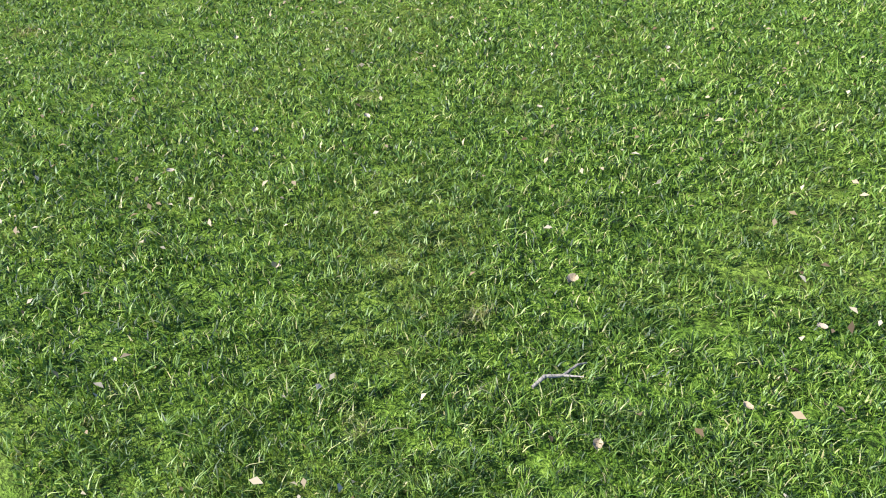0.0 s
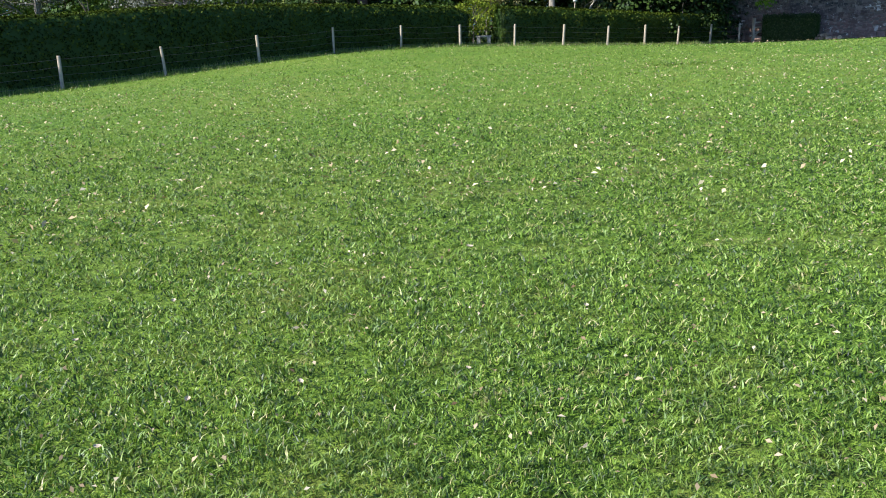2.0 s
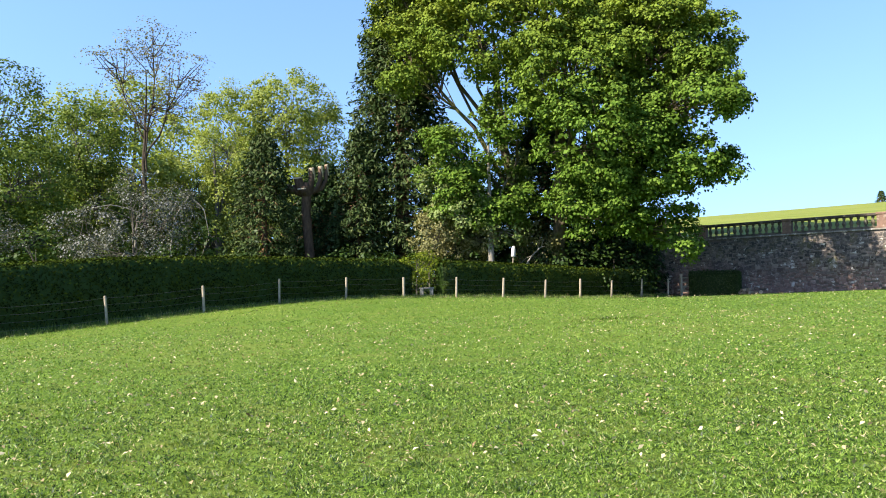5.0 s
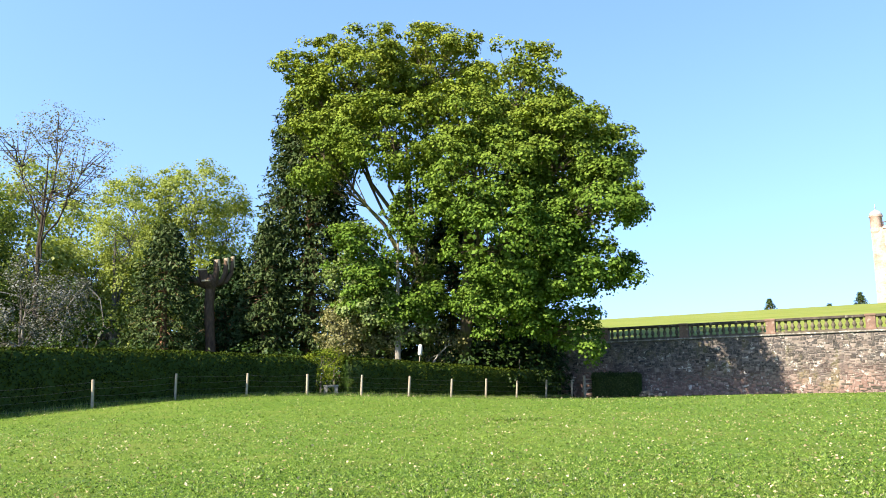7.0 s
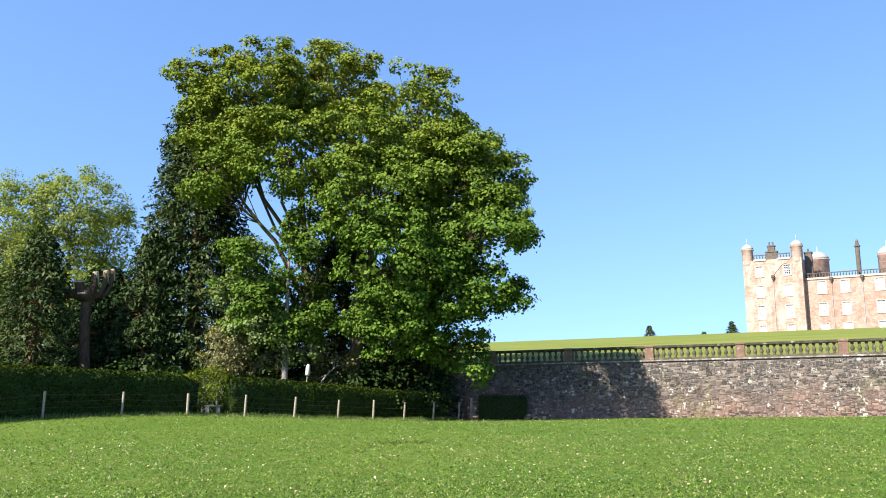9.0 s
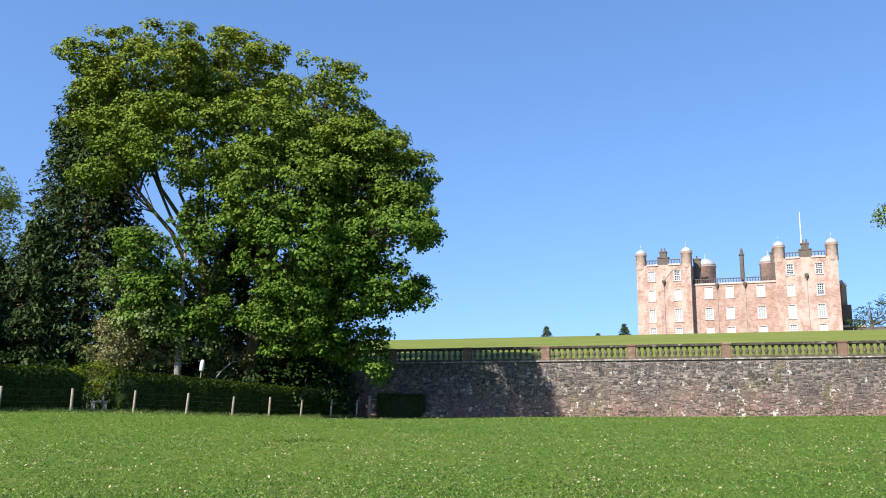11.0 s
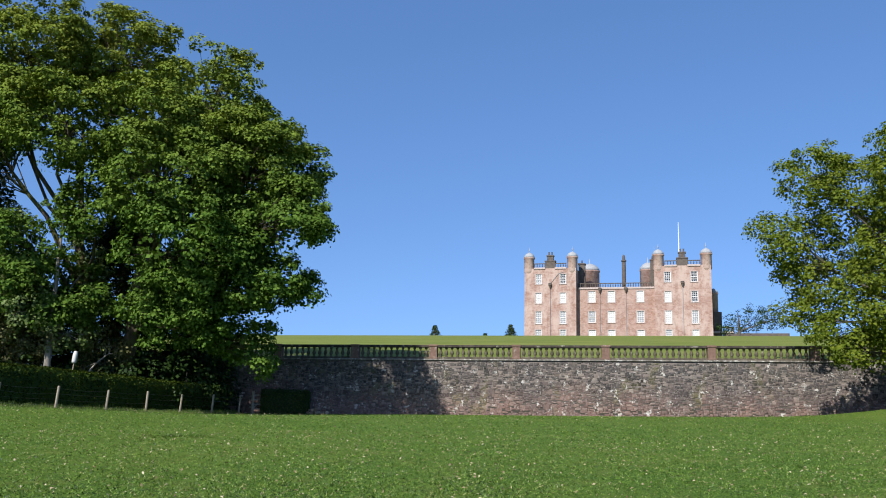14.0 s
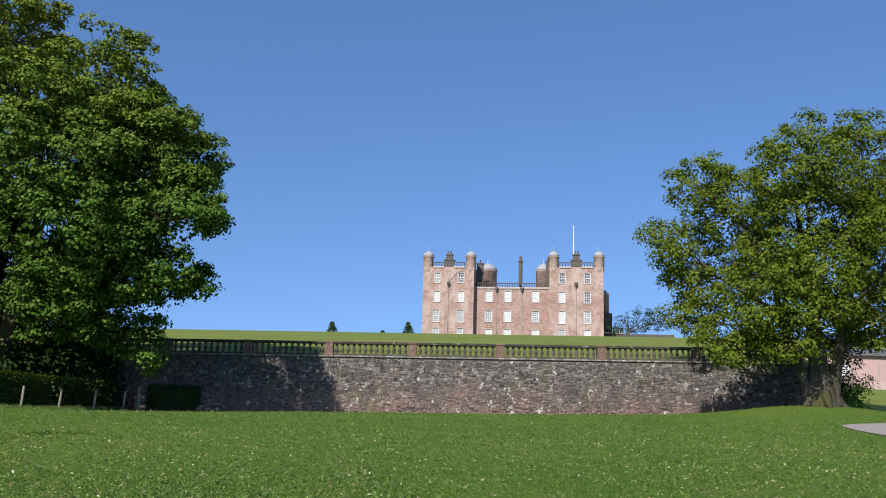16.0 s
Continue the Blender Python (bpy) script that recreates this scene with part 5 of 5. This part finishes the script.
def make_castle():
    castle = thing("castle", CASTLE, "pink sandstone castle with domed turrets and sash windows", "castle")
    tower(castle, -22.8, -9.9, (-20.0, -13.9), ((2, 1, 2, 2), (0, 1, 2, 2)))
    tower(castle, 8.9, 22.0, (11.25, 17.35), ((0, 1, 1, 2), (0, 0, 2, 1)))
    rows = [(26.2, 28.95), (21.2, 23.95), (16.6, 19.3)]
    cols = (-7.15, -2.4, 4.55)
    holes = [(c, c + 1.7, a, b) for c in cols for a, b in rows]
    part("main_front", panel(-9.89, 8.89, GROUND_C, 29.7, 2.4, 0.7, holes), M_FRONT, castle, "long red-pink sandstone front between the towers")
    blinds = ((1, 2, 1), (1, 1, 1), (1, 2, 1))
    for i, c in enumerate(cols):
        for j, (a, b) in enumerate(rows):
            sash_window(castle, c, c + 1.7, a, b, 2.4, blinds[i][j], True)
    part("roof", boxed(-9.85, 8.85, 3.15, 40, 28.6, 29.5, bevel=0.1), M_LEAD, castle, "flat grey lead roof")
    part("rear_range", boxed(-22.0, 21.0, 26, 40, GROUND_C, 29.6, bevel=0.1), M_CASTLE, castle)
    parapet(castle, -9.8, 8.8, 2.4, 29.8)
    for x, r in ((-8.0, 2.5), (6.9, 2.0)):
        d = part("stair_drum", lathe([(r, 28.5), (r, 35.5), (r * 1.07, 35.6), (r * 1.07, 35.85)], 20), M_FRONT, castle, "round stair drum with leaded dome", True, pose(x, 14, 0))
        part("dome", lathe([(r * 1.05, 35.851), (r * 0.97, 36.5), (r * 0.72, 37.2), (r * 0.35, 37.7), (0.12, 37.9), (0.05, 39.2)], 20), M_LEAD, d, "grey leaded dome", True)
    c = part("chimney", lathe([(0.5, 29), (0.48, 36.4), (0.66, 36.5), (0.66, 36.8), (0.38, 36.9), (0.34, 37.8), (0.2, 38.2)], 8), M_CHIMNEY, castle, "tall slim sooty chimney stack", m=pose(1.5, 3.7, 0))
    chimney(castle, -9.1, 6.0, 29, 36.6, 1.6, 1.6, 1)
    chimney(castle, 8.3, 6.0, 29, 37.2, 1.0, 1.3, 1)
    part("flagpole", lathe([(0.14, 38.0), (0.1, 42), (0.06, 45.4)], 8), M_WHITE, castle, "white flagpole", m=pose(14.8, 0.7, 0))
    part("lightning_rod", lathe([(0.05, 36), (0.03, 41.3)], 6), M_LEAD, castle, m=pose(8.75, 9, 0))
    pipe(castle, [(-13.0, -0.06, 33.6), (-14.2, -0.1, 33.2), (-15.9, -0.1, 31.2), (-16.3, -0.1, 30.6)])
    for x, y, z in ((-16.3, -0.12, 30.2), (-4.3, 2.28, 29.2), (2.0, 2.28, 29.2), (15.4, -0.12, 30.2)):
        hopper(castle, x, y - 0.25, z)
        pipe(castle, [(x, y - 0.05, z - 0.6), (x, y - 0.05, 22.0), (x, y - 0.05, GROUND_C)])
    bm = boxed(22.01, 24.6, 13.0, 24.0, GROUND_C, 24.8, bevel=0.05)
    part("side_wing", bm, M_CHIMNEY, castle, "dark stone side wing in shade")
    w = part("wing_turret", lathe([(1.0, 20), (1.0, 29.4), (1.15, 29.5), (1.15, 29.8)], 14), M_CASTLE, castle, "small round wing turret", True, pose(22.9, 15, 0))
    part("dome", lathe([(1.1, 29.801), (0.9, 30.4), (0.4, 30.8), (0.1, 31)], 14), M_LEAD, w, "", True)
    parapet(castle, 22.2, 27.4, 12.6, 19.8)
    part("forecourt_wall", boxed(24.65, 40, 12.6, 13.2, GROUND_C, 19.45, bevel=0.05), M_CHIMNEY, castle)


make_castle()


# ---------------------------------------------------------------- lodge, path
def make_lodge():
    lodge = thing("lodge", pose(44.0, 95.0, 4.0, 0, 0, -3), "long low pink lodge with white windows and slate roof", "house")
    cols = (1.6, 8.8, 16.0)
    holes = [(c, c + 1.15, 1.75, 3.35) for c in cols]
    part("wall", panel(-4, 22, 1.05, 4.05, 0, 0.45, holes), M_RENDER, lodge, "pink rendered front wall")
    part("plinth", boxed(-4.03, 22.03, -0.06, 0.45, -0.6, 1.045, bevel=0.02), M_PLINTH, lodge, "pale stone plinth")
    bm = bmesh.new()
    box(bm, -4, -3.55, 0.451, 7, -0.6, 4.05)
    box(bm, 21.55, 22, 0.451, 7, -0.6, 4.05)
    box(bm, -3.55, 21.55, 6.55, 7, -0.6, 4.05)
    part("rear_wall", bm, M_RENDER, lodge)
    bm = bmesh.new()
    v = [bm.verts.new(p) for p in ((-4.3, -0.35, 4.051), (22.3, -0.35, 4.051), (22.3, 7.3, 4.051), (-4.3, 7.3, 4.051), (-3.6, 3.4, 5.1), (21.6, 3.4, 5.1))]
    for q in ((0, 1, 5, 4), (2, 3, 4, 5), (1, 2, 5), (3, 0, 4), (3, 2, 1, 0)):
        bm.faces.new([v[i] for i in q])
    part("roof", bm, M_SLATE, lodge, "low grey slate roof")
    part("gutter", boxed(-4.3, 22.3, -0.48, -0.352, 3.98, 4.12, bevel=0.03), M_SLATE, lodge)
    chimney(lodge, 3.7, 3.2, 4.6, 6.3, 0.8, 0.7, 1)
    for c in cols:
        sash_window(lodge, c, c + 1.15, 1.75, 3.35, 0, False, True)
    pipe(lodge, [(6.0, -0.08, 4.0), (6.0, -0.08, -0.5)], 0.05)


make_lodge()


def make_path():
    """A gravel path laid on the lawn, curving in past the oak."""
    mid = np.array([(13.4, 2.0), (14.2, 12.0), (15.4, 22.0), (17.0, 29.5), (18.9, 35.0), (24.0, 38.0), (34.0, 38.8), (60.0, 39.3)])
    t = np.linspace(0, 7, 71)
    cx, cy = np.interp(t, range(8), mid[:, 0]), np.interp(t, range(8), mid[:, 1])
    for _ in range(6):
        cx[1:-1], cy[1:-1] = (cx[:-2] + 2 * cx[1:-1] + cx[2:]) / 4, (cy[:-2] + 2 * cy[1:-1] + cy[2:]) / 4
    d = unit(np.stack([np.gradient(cx), np.gradient(cy)], -1))
    v = []
    for x, y, (dx, dy) in zip(cx, cy, d):
        for s in (-1, -0.5, 0, 0.5, 1):
            px, py = x - dy * s * 2.1, y + dx * s * 2.1
            v.append((px, py, float(lawn(px, py)) + 0.03 + 0.05 * (1 - s * s)))
    f = [(i * 5 + j, (i + 1) * 5 + j, (i + 1) * 5 + j + 1, i * 5 + j + 1) for i in range(70) for j in range(4)]
    tagged(new("path", raw_mesh("path", v, f, M_GRAVEL, True)), "pale gravel path curving past the old oak", "path", kind="structure")


make_path()


# ---------------------------------------------------------------- leaves and twigs on the near lawn
def curled_leaf(name, x, y, size, turn, mat, label):
    bm = bmesh.new()
    rows = []
    for i in range(6):
        t = i / 5
        w = math.sin(math.pi * min(1, t * 0.92 + 0.05)) ** 0.8 * 0.42 * (1 + 0.18 * math.sin(i * 2.1))
        rows.append([bm.verts.new(((t - 0.5) * size, s * w * size, size * (0.22 * s * s + 0.25 * (t - 0.5) ** 2))) for s in (-1, -0.45, 0, 0.45, 1)])
    for a, b in zip(rows, rows[1:]):
        for j in range(4):
            bm.faces.new((a[j], b[j], b[j + 1], a[j + 1]))
    ob = tagged(new(name, bm_mesh(name, bm, mat, True)), label, "leaf", "fallen leaves near the camera")
    ob.matrix_basis = pose(x, y, float(lawn(x, y)) + 0.033, 8 * math.sin(turn), 10 * math.cos(turn), turn * 57)


NEAR_LEAVES = [(-2.66, 1.07, 0.034, 0.8, 1), (-2.72, 1.45, 0.036, 2.4, 1), (-2.48, 1.79, 0.036, 3.0, 1), (-0.69, 1.60, 0.03, 0.4, 1), (-0.85, 0.98, 0.032, 2.0, 0), (-0.69, 1.26, 0.028, 3.1, 0), (-2.02, 2.24, 0.028, 0.2, 1),
               (-3.7, 1.5, 0.034, 1.0, 1), (-2.0, 3.08, 0.036, 2.2, 1), (-3.8, 2.06, 0.04, 2.7, 1), (-1.23, 1.4, 0.045, 1.7, 0), (-3.1, 3.6, 0.05, 0.6, 1)]
for _x, _y, _s, _t, _p in NEAR_LEAVES:
    curled_leaf("fallen_leaf", _x, _y, _s * 0.8, _t, M_PALE_LEAF if _p else M_DRY, "pale curled fallen leaf on the lawn" if _p else "tan curled fallen leaf on the lawn")
_tw = new("twig", raw_mesh("twig", *tubes([(np.array([(-0.065, -0.012, 0), (-0.03, 0.006, 0.006), (0.01, -0.002, 0.004), (0.05, 0.014, 0.01), (0.075, 0.02, 0.004)]), [0.004, 0.005, 0.004, 0.003, 0.002], 6, 0.1),
                                          (np.array([(0.01, -0.002, 0.004), (0.03, -0.02, 0.01), (0.045, -0.03, 0.012)]), [0.003, 0.002, 0.001], 5, 0.1)]), M_PALEBARK, True))
_tw.matrix_basis = pose(-1.03, 1.09, float(lawn(-1.03, 1.09)) + 0.03, 0, 0, 62)
tagged(_tw, "short pale lichened twig lying on the lawn", "twig")


# ---------------------------------------------------------------- stones of the terrace wall
def stone_mesh(seed, mat):
    """One rough-faced stone a metre wide, deep and high, to be scaled to its place."""
    r = random.Random(seed)
    bm = bmesh.new()
    back = [bm.verts.new((x, 0.5, z)) for x, z in ((-0.5, -0.5), (0.5, -0.5), (0.5, 0.5), (-0.5, 0.5))]
    rim = [bm.verts.new((x + r.uniform(-0.04, 0.04), -0.2, z + r.uniform(-0.05, 0.05))) for x, z in ((-0.46, -0.45), (0.46, -0.45), (0.46, 0.45), (-0.46, 0.45))]
    face = [bm.verts.new((x + r.uniform(-0.06, 0.06), -0.5 + r.uniform(-0.1, 0.12), z + r.uniform(-0.06, 0.06))) for x, z in ((-0.36, -0.32), (0.36, -0.32), (0.36, 0.32), (-0.36, 0.32))]
    for a, b in ((back, rim), (rim, face)):
        for i in range(4):
            bm.faces.new((a[i], a[(i + 1) % 4], b[(i + 1) % 4], b[i]))
    bm.faces.new(face)
    return bm_mesh("stone", bm, mat)


def lay_stones():
    r = random.Random(77)
    kinds = [stone_mesh(300 + k, M_STONE) for k in range(14)]
    spots = []
    z = 0.0
    while z < 4.4:
        h = r.choice((0.08, 0.10, 0.12, 0.15, 0.18))
        x = WALL_X0 + r.uniform(0, 0.3)
        while x < WALL_X1 - 0.1:
            w = min(r.uniform(0.12, 0.42) * (0.7 + h * 2.0), WALL_X1 - x)
            zz = z + 0.06 * math.sin(x * 0.9 + z * 3) + 0.03 * math.sin(x * 2.3 + z * 7) + r.uniform(-0.085, 0.085)
            if zz + h < cap_top(x) - 0.105 and zz + h > float(lawn(x, 54.0)) - 0.05:
                spots.append((x + w / 2, zz + h / 2, w - 0.012, h * r.choice((0.7, 0.95, 1.15, 1.6, 2.0))))
            x += w
        z += h
    near = [s for s in spots if -7.0 < s[0] < 5.5]
    near = sorted(near, key=lambda s: -s[2] * s[3])[:300]
    chosen = set(near)
    for s in near:
        ob = child("stone", kinds[r.randrange(14)], wall_north)
        ob.matrix_basis = Matrix.LocRotScale((s[0], WALL_Y + 0.03, s[1]), Euler((r.uniform(-0.03, 0.03), r.uniform(-0.03, 0.03), r.uniform(-0.05, 0.05))), (s[2], r.uniform(0.03, 0.065), s[3]))
    plan = [np.array([v.co[:] for v in k.vertices]) for k in kinds]
    quads = np.array([p.vertices[:] for p in kinds[0].polygons])
    vs, fs, at = [], [], 0
    for s in spots:
        if s in chosen:
            continue
        p = plan[r.randrange(14)] * [s[2], r.uniform(0.03, 0.065), s[3]] + [s[0], WALL_Y + 0.03, s[1]]
        vs.append(p)
        fs.append(quads + at)
        at += len(p)
    ob = child("stonework", raw_mesh("stonework", np.concatenate(vs), np.concatenate(fs), M_STONES), wall_north)
    tagged(ob, kind="stuff")


lay_stones()
